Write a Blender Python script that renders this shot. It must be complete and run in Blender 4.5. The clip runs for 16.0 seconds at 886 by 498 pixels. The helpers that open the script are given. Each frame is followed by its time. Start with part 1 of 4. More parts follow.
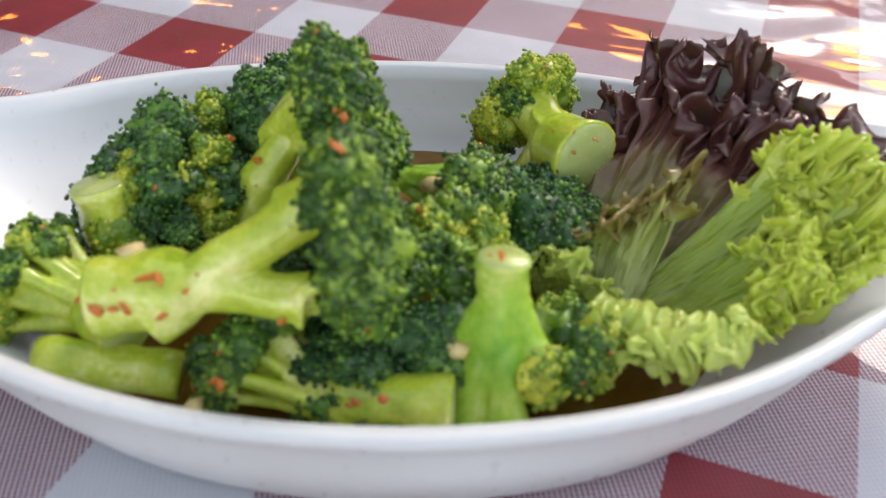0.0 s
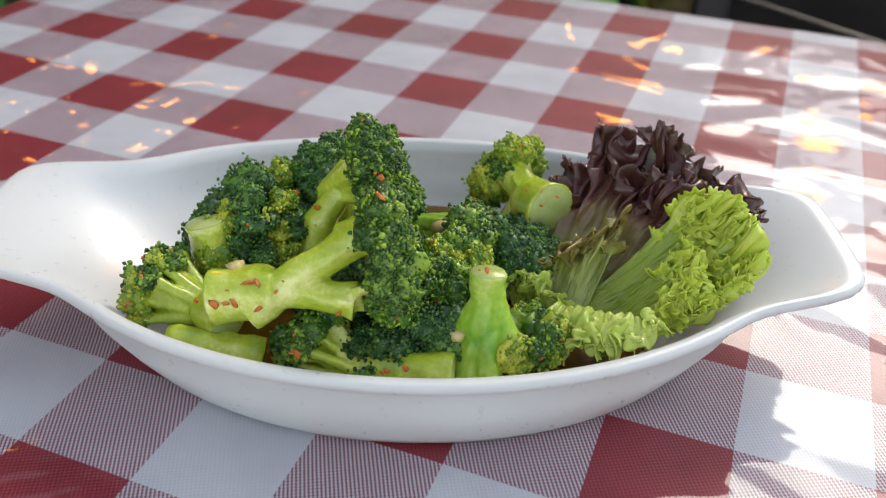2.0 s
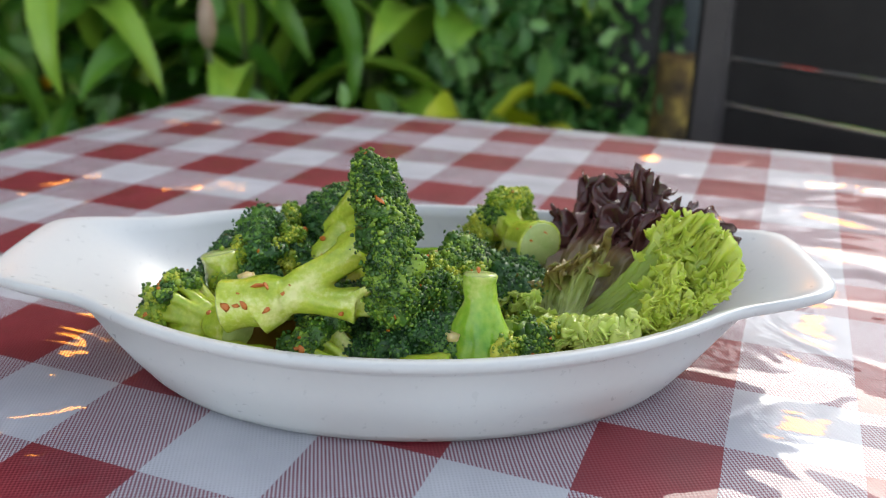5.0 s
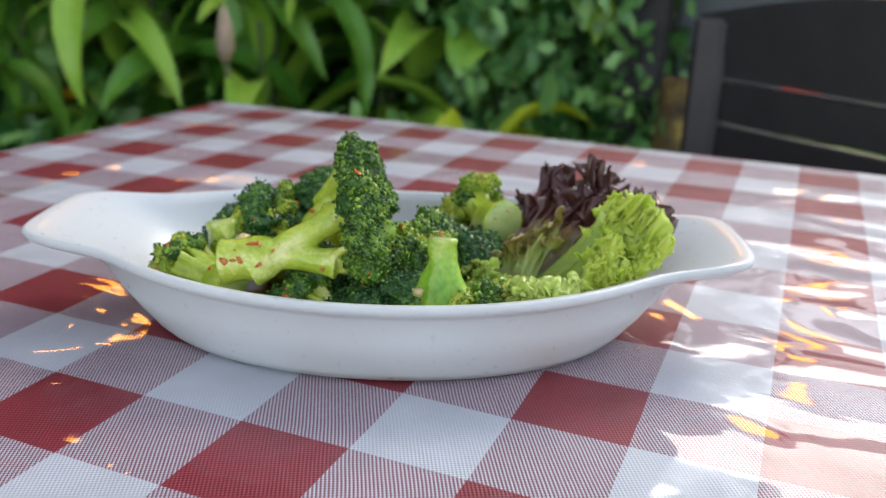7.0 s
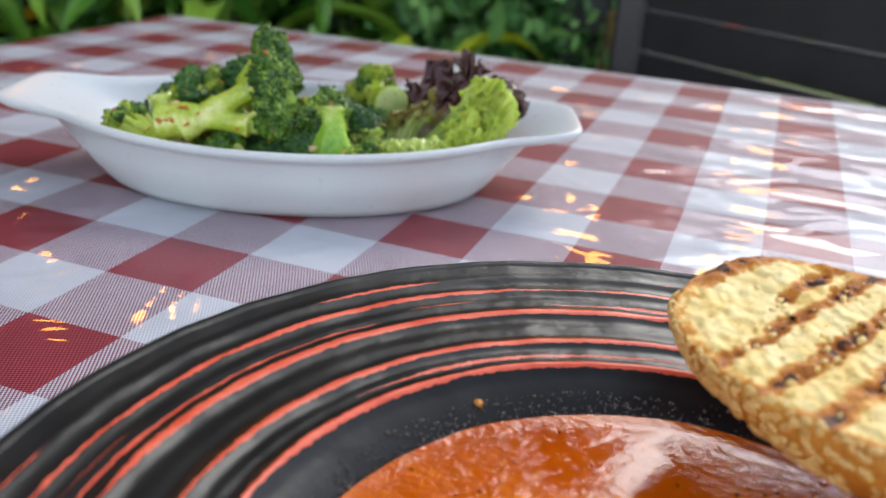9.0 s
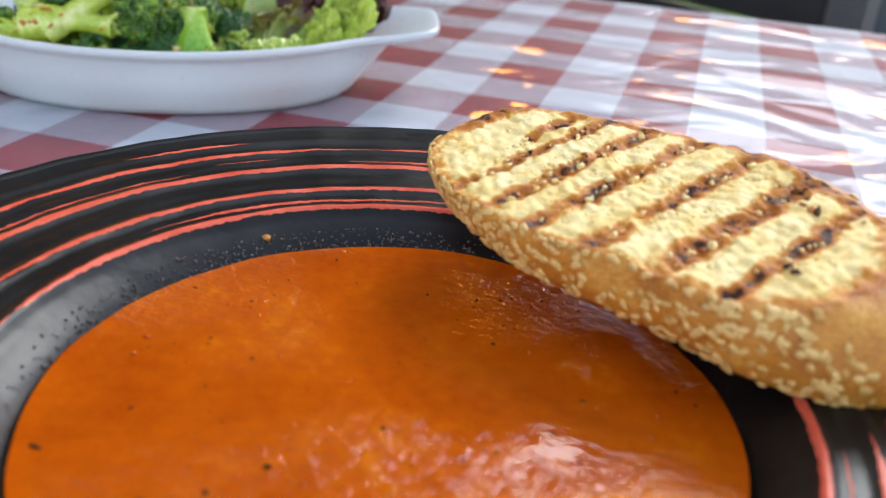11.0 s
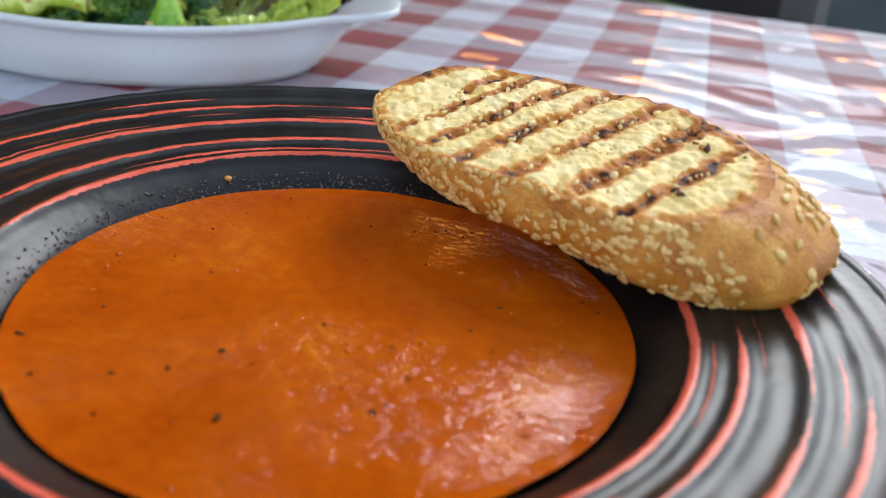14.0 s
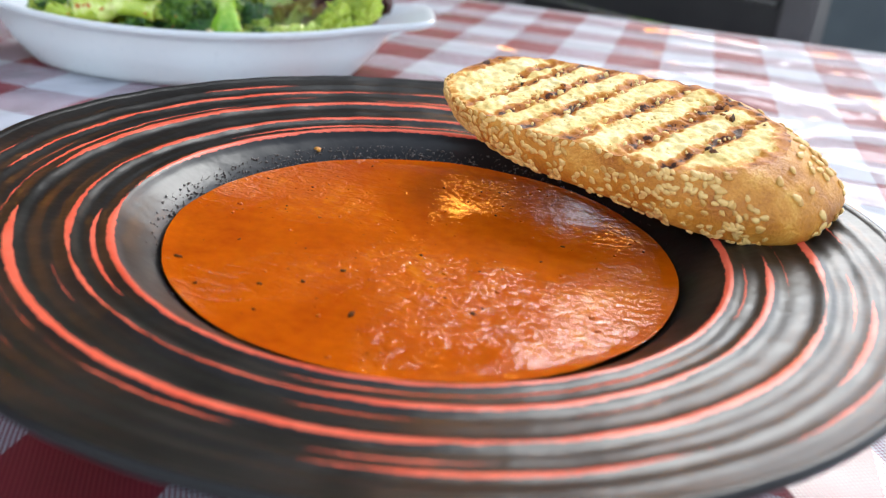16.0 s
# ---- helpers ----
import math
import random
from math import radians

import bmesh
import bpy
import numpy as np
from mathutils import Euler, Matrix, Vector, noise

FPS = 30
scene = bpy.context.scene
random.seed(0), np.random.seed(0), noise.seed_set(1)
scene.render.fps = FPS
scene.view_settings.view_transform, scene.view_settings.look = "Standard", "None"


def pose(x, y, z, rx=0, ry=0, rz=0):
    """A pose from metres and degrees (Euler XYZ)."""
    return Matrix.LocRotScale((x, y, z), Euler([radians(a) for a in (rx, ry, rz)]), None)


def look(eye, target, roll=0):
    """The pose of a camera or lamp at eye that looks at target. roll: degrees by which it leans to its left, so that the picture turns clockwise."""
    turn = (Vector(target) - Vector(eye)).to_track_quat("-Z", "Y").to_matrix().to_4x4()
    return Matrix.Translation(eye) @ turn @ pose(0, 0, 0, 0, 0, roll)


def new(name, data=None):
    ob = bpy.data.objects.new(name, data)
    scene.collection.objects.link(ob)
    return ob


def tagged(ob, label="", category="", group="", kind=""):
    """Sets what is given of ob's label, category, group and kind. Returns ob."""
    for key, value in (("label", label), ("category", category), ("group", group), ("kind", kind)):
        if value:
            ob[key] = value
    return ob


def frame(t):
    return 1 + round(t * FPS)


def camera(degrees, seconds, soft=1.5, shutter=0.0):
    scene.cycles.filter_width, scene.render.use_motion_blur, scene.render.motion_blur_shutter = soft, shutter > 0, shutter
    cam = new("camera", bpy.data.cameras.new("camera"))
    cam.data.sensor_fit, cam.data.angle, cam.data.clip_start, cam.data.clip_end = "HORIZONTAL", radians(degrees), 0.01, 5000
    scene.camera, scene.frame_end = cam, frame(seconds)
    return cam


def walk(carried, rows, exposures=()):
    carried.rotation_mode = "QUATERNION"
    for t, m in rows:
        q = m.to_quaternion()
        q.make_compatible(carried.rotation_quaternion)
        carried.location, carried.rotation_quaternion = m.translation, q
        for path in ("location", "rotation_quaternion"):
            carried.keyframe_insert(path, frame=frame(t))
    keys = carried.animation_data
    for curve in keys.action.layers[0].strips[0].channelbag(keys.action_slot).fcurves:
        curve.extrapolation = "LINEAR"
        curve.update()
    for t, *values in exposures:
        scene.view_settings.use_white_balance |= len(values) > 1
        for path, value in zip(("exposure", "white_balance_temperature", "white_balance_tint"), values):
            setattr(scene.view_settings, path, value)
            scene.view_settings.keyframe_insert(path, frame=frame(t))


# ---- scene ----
cam = camera(53.7, 16.0, soft=1.2)
PATH = [
    (0, (0.075, -0.059, 0.154), (-0.464, 1.432, -1.066), 1.5),
    (0.5, (0.083, -0.084, 0.17), (-0.472, 1.429, -1.015), 2.0),
    (1, (0.089, -0.098, 0.177), (-0.475, 1.425, -0.99), 2.3),
    (1.5, (0.096, -0.118, 0.189), (-0.471, 1.429, -0.945), 2.3),
    (2, (0.099, -0.131, 0.194), (-0.468, 1.443, -0.902), 2.3),
    (2.5, (0.107, -0.152, 0.194), (-0.471, 1.458, -0.843), 1.9),
    (3, (0.116, -0.163, 0.186), (-0.479, 1.484, -0.78), 1.5),
    (3.5, (0.119, -0.169, 0.174), (-0.505, 1.516, -0.704), 1.2),
    (4, (0.121, -0.169, 0.163), (-0.526, 1.546, -0.638), 1.0),
    (4.5, (0.121, -0.17, 0.155), (-0.543, 1.565, -0.586), 0.7),
    (7, (0.155, -0.211, 0.149), (-0.554, 1.542, -0.501), 1.9),
    (7.5, (0.178, -0.236, 0.154), (-0.526, 1.515, -0.508), 2.4),
    (8, (0.2, -0.254, 0.156), (-0.493, 1.493, -0.526), 2.7),
    (8.5, (0.213, -0.271, 0.153), (-0.445, 1.472, -0.573), 3.2),
    (9, (0.228, -0.288, 0.149), (-0.391, 1.448, -0.627), 3.8),
    (9.5, (0.24, -0.298, 0.144), (-0.328, 1.435, -0.677), 4.4),
    (10, (0.251, -0.309, 0.145), (-0.274, 1.421, -0.71), 4.4),
    (12.5, (0.308, -0.304, 0.134), (-0.147, 1.42, -0.772), 4.3),
    (13, (0.308, -0.313, 0.138), (-0.138, 1.416, -0.763), 4.6),
    (13.5, (0.304, -0.323, 0.139), (-0.132, 1.411, -0.756), 4.9),
    (14, (0.299, -0.335, 0.138), (-0.13, 1.406, -0.749), 5.2),
    (14.5, (0.295, -0.349, 0.134), (-0.141, 1.395, -0.743), 5.1),
    (15, (0.293, -0.362, 0.135), (-0.153, 1.385, -0.729), 5.2),
    (15.5, (0.289, -0.373, 0.136), (-0.152, 1.38, -0.719), 5.3),
    (16, (0.291, -0.386, 0.134), (-0.138, 1.384, -0.694), 5.5),
]
walk(cam, [(t, look(e, a, r)) for t, e, a, r in PATH], exposures=[(0.0, 1.70, 7170, 12), (2.0, 1.50, 7170, 8), (4.5, 1.50, 6970, 8), (7.0, 1.54, 6670, 7), (8.0, 1.39, 6670, 7), (8.5, 1.36, 6570, 7), (9.0, 1.51, 6540, 8), (9.5, 1.89, 6440, 8), (10.0, 1.87, 6340, 8), (12.5, 1.22, 6140, 7), (13.5, 1.20, 6140, 7), (14.0, 1.47, 6140, 7), (14.5, 1.75, 6190, 7), (15.0, 1.75, 6240, 7), (16.0, 1.85, 6340, 7)])
cam.data.dof.use_dof = True
cam.data.dof.focus_distance = 0.27
cam.data.dof.aperture_fstop = 12.5

# ---- light ----
world = bpy.data.worlds.new("world")
scene.world = world
world.use_nodes = True
wn = world.node_tree
bg = wn.nodes["Background"]
sky = wn.nodes.new("ShaderNodeTexSky")
sky.sky_type = "NISHITA"
sky.sun_disc = False
sky.sun_elevation = radians(40)
sky.sun_rotation = radians(8)
sky.dust_density = 0.7
sky.air_density = 1.0
haze = wn.nodes.new("ShaderNodeHueSaturation")
haze.inputs["Saturation"].default_value = 0.5
wn.links.new(sky.outputs[0], haze.inputs["Color"])
wn.links.new(haze.outputs[0], bg.inputs["Color"])
bg.inputs["Strength"].default_value = 0.13

sun_data = bpy.data.lights.new("sun", "SUN")
sun_data.energy = 0.55
sun_data.angle = radians(25)
sun_data.color = (1.0, 0.98, 0.95)
sun = new("sun", sun_data)
sun.matrix_world = look((0.107, 0.759, 0.64), (0, 0, 0))

# ---- materials ----


def put(nt, kind, **values):
    """A node of a kind; values set its inputs by name, sockets are linked, other values go in as they are."""
    n = nt.nodes.new("ShaderNode" + kind)
    for key, v in values.items():
        if key == "op":
            n.operation = v
            continue
        if key == "blend":
            n.blend_type = v
            continue
        slot = n.inputs[int(key[1:])] if key[0] == "i" and key[1:].isdigit() else n.inputs[key.replace("_", " ")]
        if isinstance(v, bpy.types.NodeSocket):
            nt.links.new(v, slot)
        elif isinstance(v, tuple) and len(v) == 3 and slot.type == "RGBA":
            slot.default_value = (*v, 1)
        else:
            slot.default_value = v
    return n


def math_node(nt, op, a, b=0.0):
    return put(nt, "Math", op=op, i0=a, i1=b).outputs[0]


def ramp(nt, fac, *stops):
    n = nt.nodes.new("ShaderNodeValToRGB")
    e = n.color_ramp.elements
    while len(e) < len(stops):
        e.new(0.5)
    for k, (p, c) in zip(e, stops):
        k.position, k.color = p, (*c, 1) if isinstance(c, tuple) else (c, c, c, 1)
    nt.links.new(fac, n.inputs[0])
    return n.outputs[0]


def mix(nt, fac, a, b, blend="MIX"):
    n = nt.nodes.new("ShaderNodeMix")
    n.data_type, n.blend_type = "RGBA", blend
    for slot, v in ((n.inputs[0], fac), (n.inputs[6], a), (n.inputs[7], b)):
        if isinstance(v, bpy.types.NodeSocket):
            nt.links.new(v, slot)
        else:
            slot.default_value = (*v, 1) if isinstance(v, tuple) else v
    return n.outputs[2]


def blank(name):
    m = bpy.data.materials.new(name)
    m.use_nodes = True
    return m, m.node_tree, m.node_tree.nodes["Principled BSDF"]


def noise_of(nt, where, scale, detail=4.0, rough=0.55):
    return put(nt, "TexNoise", Vector=where, Scale=scale, Detail=detail, Roughness=rough).outputs[0]


def place(nt):
    return nt.nodes.new("ShaderNodeTexCoord").outputs["Object"]


def surface(name, c1, c2, rough=0.5, scale=60, fine=600, bump=0.15, depth=0.0005, spec=0.5, sss=0.0, island=0.0, c3=None,
            metal=0.0, coat=0.0, rand=0.0, tight=0.25):
    """A two-scale surface: c1 to c2 in blotches, grain in colour and relief; island or rand vary it piece by piece."""
    m, nt, b = blank(name)
    w = place(nt)
    big, small = noise_of(nt, w, scale), noise_of(nt, w, fine, 3.0, 0.6)
    f = math_node(nt, "ADD", math_node(nt, "MULTIPLY", big, 0.75), math_node(nt, "MULTIPLY", small, 0.25))
    if island:
        g = nt.nodes.new("ShaderNodeNewGeometry").outputs["Random Per Island"]
        f = math_node(nt, "ADD", math_node(nt, "MULTIPLY", f, 1 - island), math_node(nt, "MULTIPLY", g, island))
    if rand:
        g = nt.nodes.new("ShaderNodeObjectInfo").outputs["Random"]
        f = math_node(nt, "ADD", math_node(nt, "MULTIPLY", f, 1 - rand), math_node(nt, "MULTIPLY", g, rand))
    stops = [(0.3, c1), (0.7, c2)] if c3 is None else [(0.5 - tight, c1), (0.52, c2), (0.5 + tight, c3)]
    nt.links.new(ramp(nt, f, *stops), b.inputs["Base Color"])
    nt.links.new(math_node(nt, "ADD", rough - 0.08, math_node(nt, "MULTIPLY", small, 0.16)), b.inputs["Roughness"])
    b.inputs["Specular IOR Level"].default_value = spec
    b.inputs["Metallic"].default_value = metal
    b.inputs["Coat Weight"].default_value = coat
    b.inputs["Coat Roughness"].default_value = 0.08
    if sss:
        b.inputs["Subsurface Weight"].default_value = sss
        b.inputs["Subsurface Radius"].default_value = (0.5, 1.0, 0.25)
        b.inputs["Subsurface Scale"].default_value = 0.003
    if bump:
        n = put(nt, "Bump", Strength=bump, Distance=depth, Height=f)
        nt.links.new(n.outputs[0], b.inputs["Normal"])
    return m


CHECK = 0.04


def gingham():
    """Red and white checked woven cloth under a wrinkled clear vinyl cover, which is its coat."""
    m, nt, b = blank("gingham_under_vinyl")
    w = place(nt)
    xyz = put(nt, "SeparateXYZ", Vector=w).outputs
    wob = noise_of(nt, w, 18, 2.0)
    x = math_node(nt, "ADD", xyz[0], math_node(nt, "MULTIPLY", math_node(nt, "SUBTRACT", wob, 0.5), 0.0016))
    y = math_node(nt, "ADD", xyz[1], math_node(nt, "MULTIPLY", math_node(nt, "SUBTRACT", noise_of(nt, w, 14, 2.0), 0.5), 0.0016))

    def stripe(v, shift):
        f = math_node(nt, "FRACT", math_node(nt, "ADD", math_node(nt, "DIVIDE", v, 2 * CHECK), shift))
        return math_node(nt, "LESS_THAN", f, 0.5)
    a, c = stripe(x, 20.0), stripe(y, 20.5)
    # twill threads
    p = 0.00135
    d1 = math_node(nt, "SINE", math_node(nt, "MULTIPLY", math_node(nt, "ADD", x, math_node(nt, "MULTIPLY", y, 0.55)), 6.2832 / p))
    d2 = math_node(nt, "SINE", math_node(nt, "MULTIPLY", math_node(nt, "SUBTRACT", y, math_node(nt, "MULTIPLY", x, 0.55)), 6.2832 / p))
    weave = math_node(nt, "ADD", d1, math_node(nt, "MULTIPLY", d2, 0.7))
    thread = put(nt, "MapRange", Value=weave, i1=-0.35, i2=0.35).outputs[0]
    blot = noise_of(nt, w, 25, 4.0)
    red = ramp(nt, blot, (0.3, (0.16, 0.007, 0.018)), (0.7, (0.24, 0.012, 0.029)))
    white = ramp(nt, blot, (0.3, (0.47, 0.48, 0.53)), (0.7, (0.56, 0.57, 0.62)))
    dark = ramp(nt, blot, (0.3, (0.16, 0.020, 0.048)), (0.7, (0.22, 0.034, 0.068)))
    both = math_node(nt, "MULTIPLY", a, c)
    one = math_node(nt, "ABSOLUTE", math_node(nt, "SUBTRACT", a, c))
    red2 = mix(nt, math_node(nt, "MULTIPLY", thread, 0.45), red, (0.29, 0.032, 0.042))
    half = mix(nt, put(nt, "MapRange", Value=thread, i3=0.08, i4=0.86).outputs[0], dark, white)
    white2 = mix(nt, math_node(nt, "MULTIPLY", thread, 0.22), white, (0.45, 0.45, 0.50))
    col = mix(nt, both, mix(nt, one, white2, half), red2)
    nt.links.new(col, b.inputs["Base Color"])
    b.inputs["Roughness"].default_value = 0.6
    nt.links.new(put(nt, "Bump", Strength=0.25, Distance=0.0003, Height=weave).outputs[0], b.inputs["Normal"])
    # the vinyl's gloss: shallow ripples that run along the table, crumples and small dents
    st = put(nt, "Mapping", Vector=w, Rotation=(0, 0, radians(8)), Scale=(0.24, 1.0, 1.0)).outputs[0]
    waves = put(nt, "TexNoise", Vector=st, Scale=9, Detail=1.2, Roughness=0.4, Distortion=0.7).outputs[0]
    crease = put(nt, "TexNoise", Vector=w, Scale=10, Detail=1.0, Roughness=0.4, Distortion=2.2).outputs[0]
    h = math_node(nt, "ADD", math_node(nt, "MULTIPLY", waves, 1.0), math_node(nt, "MULTIPLY", crease, 0.40))
    h = math_node(nt, "ADD", h, math_node(nt, "MULTIPLY", put(nt, "TexNoise", Vector=st, Scale=26, Detail=1.0, Roughness=0.4, Distortion=1.8).outputs[0], 0.06))
    cb = put(nt, "Bump", Strength=1.0, Distance=0.0125, Height=h).outputs[0]
    b.inputs["Coat Weight"].default_value = 0.55
    b.inputs["Coat Roughness"].default_value = 0.04
    b.inputs["Coat IOR"].default_value = 1.52
    nt.links.new(cb, b.inputs["Coat Normal"])
    return m


def plate_glaze():
    """Near-black glaze with hand-painted coral rings that break off and thin out."""
    m, nt, b = blank("black_glaze_coral_rings")
    w = place(nt)
    xyz = put(nt, "SeparateXYZ", Vector=w).outputs
    flat = put(nt, "CombineXYZ", X=xyz[0], Y=xyz[1], Z=0.0).outputs[0]
    edge = noise_of(nt, flat, 420, 3.0, 0.6)
    r = put(nt, "VectorMath", op="LENGTH", i0=flat).outputs["Value"]
    r = math_node(nt, "ADD", r, math_node(nt, "MULTIPLY", math_node(nt, "SUBTRACT", edge, 0.5), 0.0012))
    total = None
    #        radius, half width, how much of the ring is bare, seed
    rings = ((0.0810, 0.00095, 0.30, 3.0), (0.0850, 0.00055, 0.44, 7.0), (0.0905, 0.00095, 0.31, 11.0), (0.0948, 0.0005, 0.52, 15.0), (0.1030, 0.00112, 0.33, 19.0),
             (0.1066, 0.0006, 0.50, 23.0), (0.1092, 0.0005, 0.56, 35.0), (0.1130, 0.0008, 0.42, 27.0), (0.1185, 0.0005, 0.54, 31.0))
    for radius, half, bare, seed in rings:
        off = put(nt, "VectorMath", op="ADD", i0=flat, i1=(seed, seed * 0.7, 0.0)).outputs[0]
        n = put(nt, "TexNoise", Vector=off, Scale=17, Detail=1.5, Roughness=0.4).outputs[0]
        n2 = put(nt, "TexNoise", Vector=off, Scale=160, Detail=1.0).outputs[0]
        n = math_node(nt, "ADD", n, math_node(nt, "MULTIPLY", math_node(nt, "SUBTRACT", n2, 0.5), 0.10))
        wide = put(nt, "MapRange", Value=n, i1=bare, i2=bare + 0.16, i3=0.0, i4=half).outputs[0]
        k = math_node(nt, "LESS_THAN", math_node(nt, "ABSOLUTE", math_node(nt, "SUBTRACT", r, radius)), wide)
        total = k if total is None else math_node(nt, "MAXIMUM", total, k)
    up = put(nt, "SeparateXYZ", Vector=nt.nodes.new("ShaderNodeNewGeometry").outputs["Normal"]).outputs[2]
    total = math_node(nt, "MULTIPLY", total, math_node(nt, "GREATER_THAN", up, 0.2))
    blot = noise_of(nt, w, 40, 4.0)
    black = ramp(nt, blot, (0.3, (0.006, 0.0055, 0.0055)), (0.7, (0.013, 0.012, 0.0115)))
    coral = ramp(nt, noise_of(nt, w, 90, 3.0), (0.3, (0.62, 0.075, 0.035)), (0.7, (0.80, 0.15, 0.085)))
    b.inputs["Specular IOR Level"].default_value = 0.30
    nt.links.new(mix(nt, total, black, coral), b.inputs["Base Color"])
    nt.links.new(math_node(nt, "ADD", 0.25, math_node(nt, "MULTIPLY", blot, 0.14)), b.inputs["Roughness"])
    h = math_node(nt, "ADD", math_node(nt, "MULTIPLY", noise_of(nt, w, 75, 3.0), 1.0), math_node(nt, "MULTIPLY", noise_of(nt, w, 300, 2.0), 0.15))
    h = math_node(nt, "ADD", h, math_node(nt, "MULTIPLY", total, 0.25))
    nt.links.new(put(nt, "Bump", Strength=0.5, Distance=0.0006, Height=h).outputs[0], b.inputs["Normal"])
    return m


def soup_surface():
    m, nt, b = blank("tomato_soup")
    w = place(nt)
    n1, n2, n3 = noise_of(nt, w, 28, 4.0), noise_of(nt, w, 240, 4.0, 0.6), noise_of(nt, w, 16, 2.0)
    f = math_node(nt, "ADD", math_node(nt, "MULTIPLY", n1, 0.66), math_node(nt, "MULTIPLY", n2, 0.34))
    nt.links.new(ramp(nt, f, (0.32, (0.36, 0.050, 0.0006)), (0.55, (0.52, 0.094, 0.0010)), (0.70, (0.68, 0.175, 0.002))), b.inputs["Base Color"])
    b.inputs["Roughness"].default_value = 0.045
    b.inputs["Specular IOR Level"].default_value = 0.25
    b.inputs["Subsurface Weight"].default_value = 0.25
    b.inputs["Subsurface Radius"].default_value = (1.0, 0.3, 0.05)
    b.inputs["Subsurface Scale"].default_value = 0.004
    patch = put(nt, "MapRange", Value=n3, i1=0.45, i2=0.60, i3=0.10, i4=1.0).outputs[0]
    st = put(nt, "Mapping", Vector=w, Scale=(1.0, 1.8, 1.0)).outputs[0]
    rip = put(nt, "TexNoise", Vector=st, Scale=210, Detail=3.0, Roughness=0.65, Distortion=0.6).outputs[0]
    h = math_node(nt, "MULTIPLY", rip, patch)
    nt.links.new(put(nt, "Bump", Strength=0.8, Distance=0.0012, Height=h).outputs[0], b.inputs["Normal"])
    return m


def bread_face():
    """Toasted open crumb with burnt grill bars; the bars are ridges of the mesh's own attribute."""
    m, nt, b = blank("grilled_crumb")
    w = place(nt)
    bar = put(nt, "Attribute").outputs["Fac"]
    bar.node.attribute_name = "grill"
    n1, n2, n3 = noise_of(nt, w, 130, 4.0), noise_of(nt, w, 900, 3.0, 0.65), noise_of(nt, w, 330, 4.0, 0.7)
    crumb = ramp(nt, math_node(nt, "ADD", math_node(nt, "MULTIPLY", n1, 0.65), math_node(nt, "MULTIPLY", n2, 0.35)),
                 (0.28, (0.70, 0.38, 0.080)), (0.42, (0.90, 0.62, 0.20)), (0.60, (0.97, 0.77, 0.37)))
    k = math_node(nt, "ADD", math_node(nt, "MULTIPLY", math_node(nt, "SUBTRACT", n3, 0.5), 1.9), math_node(nt, "MULTIPLY", math_node(nt, "SUBTRACT", n1, 0.5), 1.0))
    k = math_node(nt, "ADD", math_node(nt, "MULTIPLY", bar, math_node(nt, "ADD", k, 1.0)), math_node(nt, "MULTIPLY", math_node(nt, "SUBTRACT", n3, 0.5), 0.30))
    burnt = ramp(nt, k, (0.30, (0.72, 0.33, 0.045)), (0.55, (0.54, 0.18, 0.014)), (1.00, (0.33, 0.085, 0.007)), (1.55, (0.06, 0.016, 0.003)))
    k = put(nt, "MapRange", Value=k, i1=0.22, i2=0.36).outputs[0]
    nt.links.new(mix(nt, k, crumb, burnt), b.inputs["Base Color"])
    b.inputs["Roughness"].default_value = 0.62
    b.inputs["Specular IOR Level"].default_value = 0.4
    h = math_node(nt, "ADD", math_node(nt, "MULTIPLY", n3, 0.8), math_node(nt, "MULTIPLY", n2, 0.4))
    nt.links.new(put(nt, "Bump", Strength=0.6, Distance=0.0010, Height=h).outputs[0], b.inputs["Normal"])
    return m


def lettuce(name, inner, mid, rim, dapple=0.30):
    """Leaf colour runs from the rib to the frilled rim along the leaf's own attribute."""
    m, nt, b = blank(name)
    w = place(nt)
    out = put(nt, "Attribute").outputs["Fac"]
    out.node.attribute_name = "outward"
    n1, n2 = noise_of(nt, w, 90, 4.0), noise_of(nt, w, 700, 3.0)
    f = math_node(nt, "ADD", out, math_node(nt, "MULTIPLY", math_node(nt, "SUBTRACT", n1, 0.5), 0.45))
    col = ramp(nt, f, (0.1, inner), (0.5, mid), (0.9, rim))
    nt.links.new(mix(nt, math_node(nt, "MULTIPLY", n2, dapple), col, (0.30, 0.36, 0.12)), b.inputs["Base Color"])
    b.inputs["Roughness"].default_value = 0.24
    b.inputs["Subsurface Weight"].default_value = 0.2
    b.inputs["Subsurface Radius"].default_value = (0.5, 1.0, 0.2)
    b.inputs["Subsurface Scale"].default_value = 0.002
    nt.links.new(put(nt, "Bump", Strength=0.4, Distance=0.0008, Height=math_node(nt, "ADD", n1, math_node(nt, "MULTIPLY", n2, 0.3))).outputs[0], b.inputs["Normal"])
    return m


def broth_surface():
    m, nt, b = blank("thin_broth")
    w = place(nt)
    n1 = noise_of(nt, w, 60, 4.0)
    nt.links.new(ramp(nt, n1, (0.3, (0.15, 0.070, 0.010)), (0.7, (0.27, 0.15, 0.028))), b.inputs["Base Color"])
    b.inputs["Roughness"].default_value = 0.06
    nt.links.new(put(nt, "Bump", Strength=0.2, Distance=0.0006, Height=noise_of(nt, w, 120, 2.0)).outputs[0], b.inputs["Normal"])
    return m


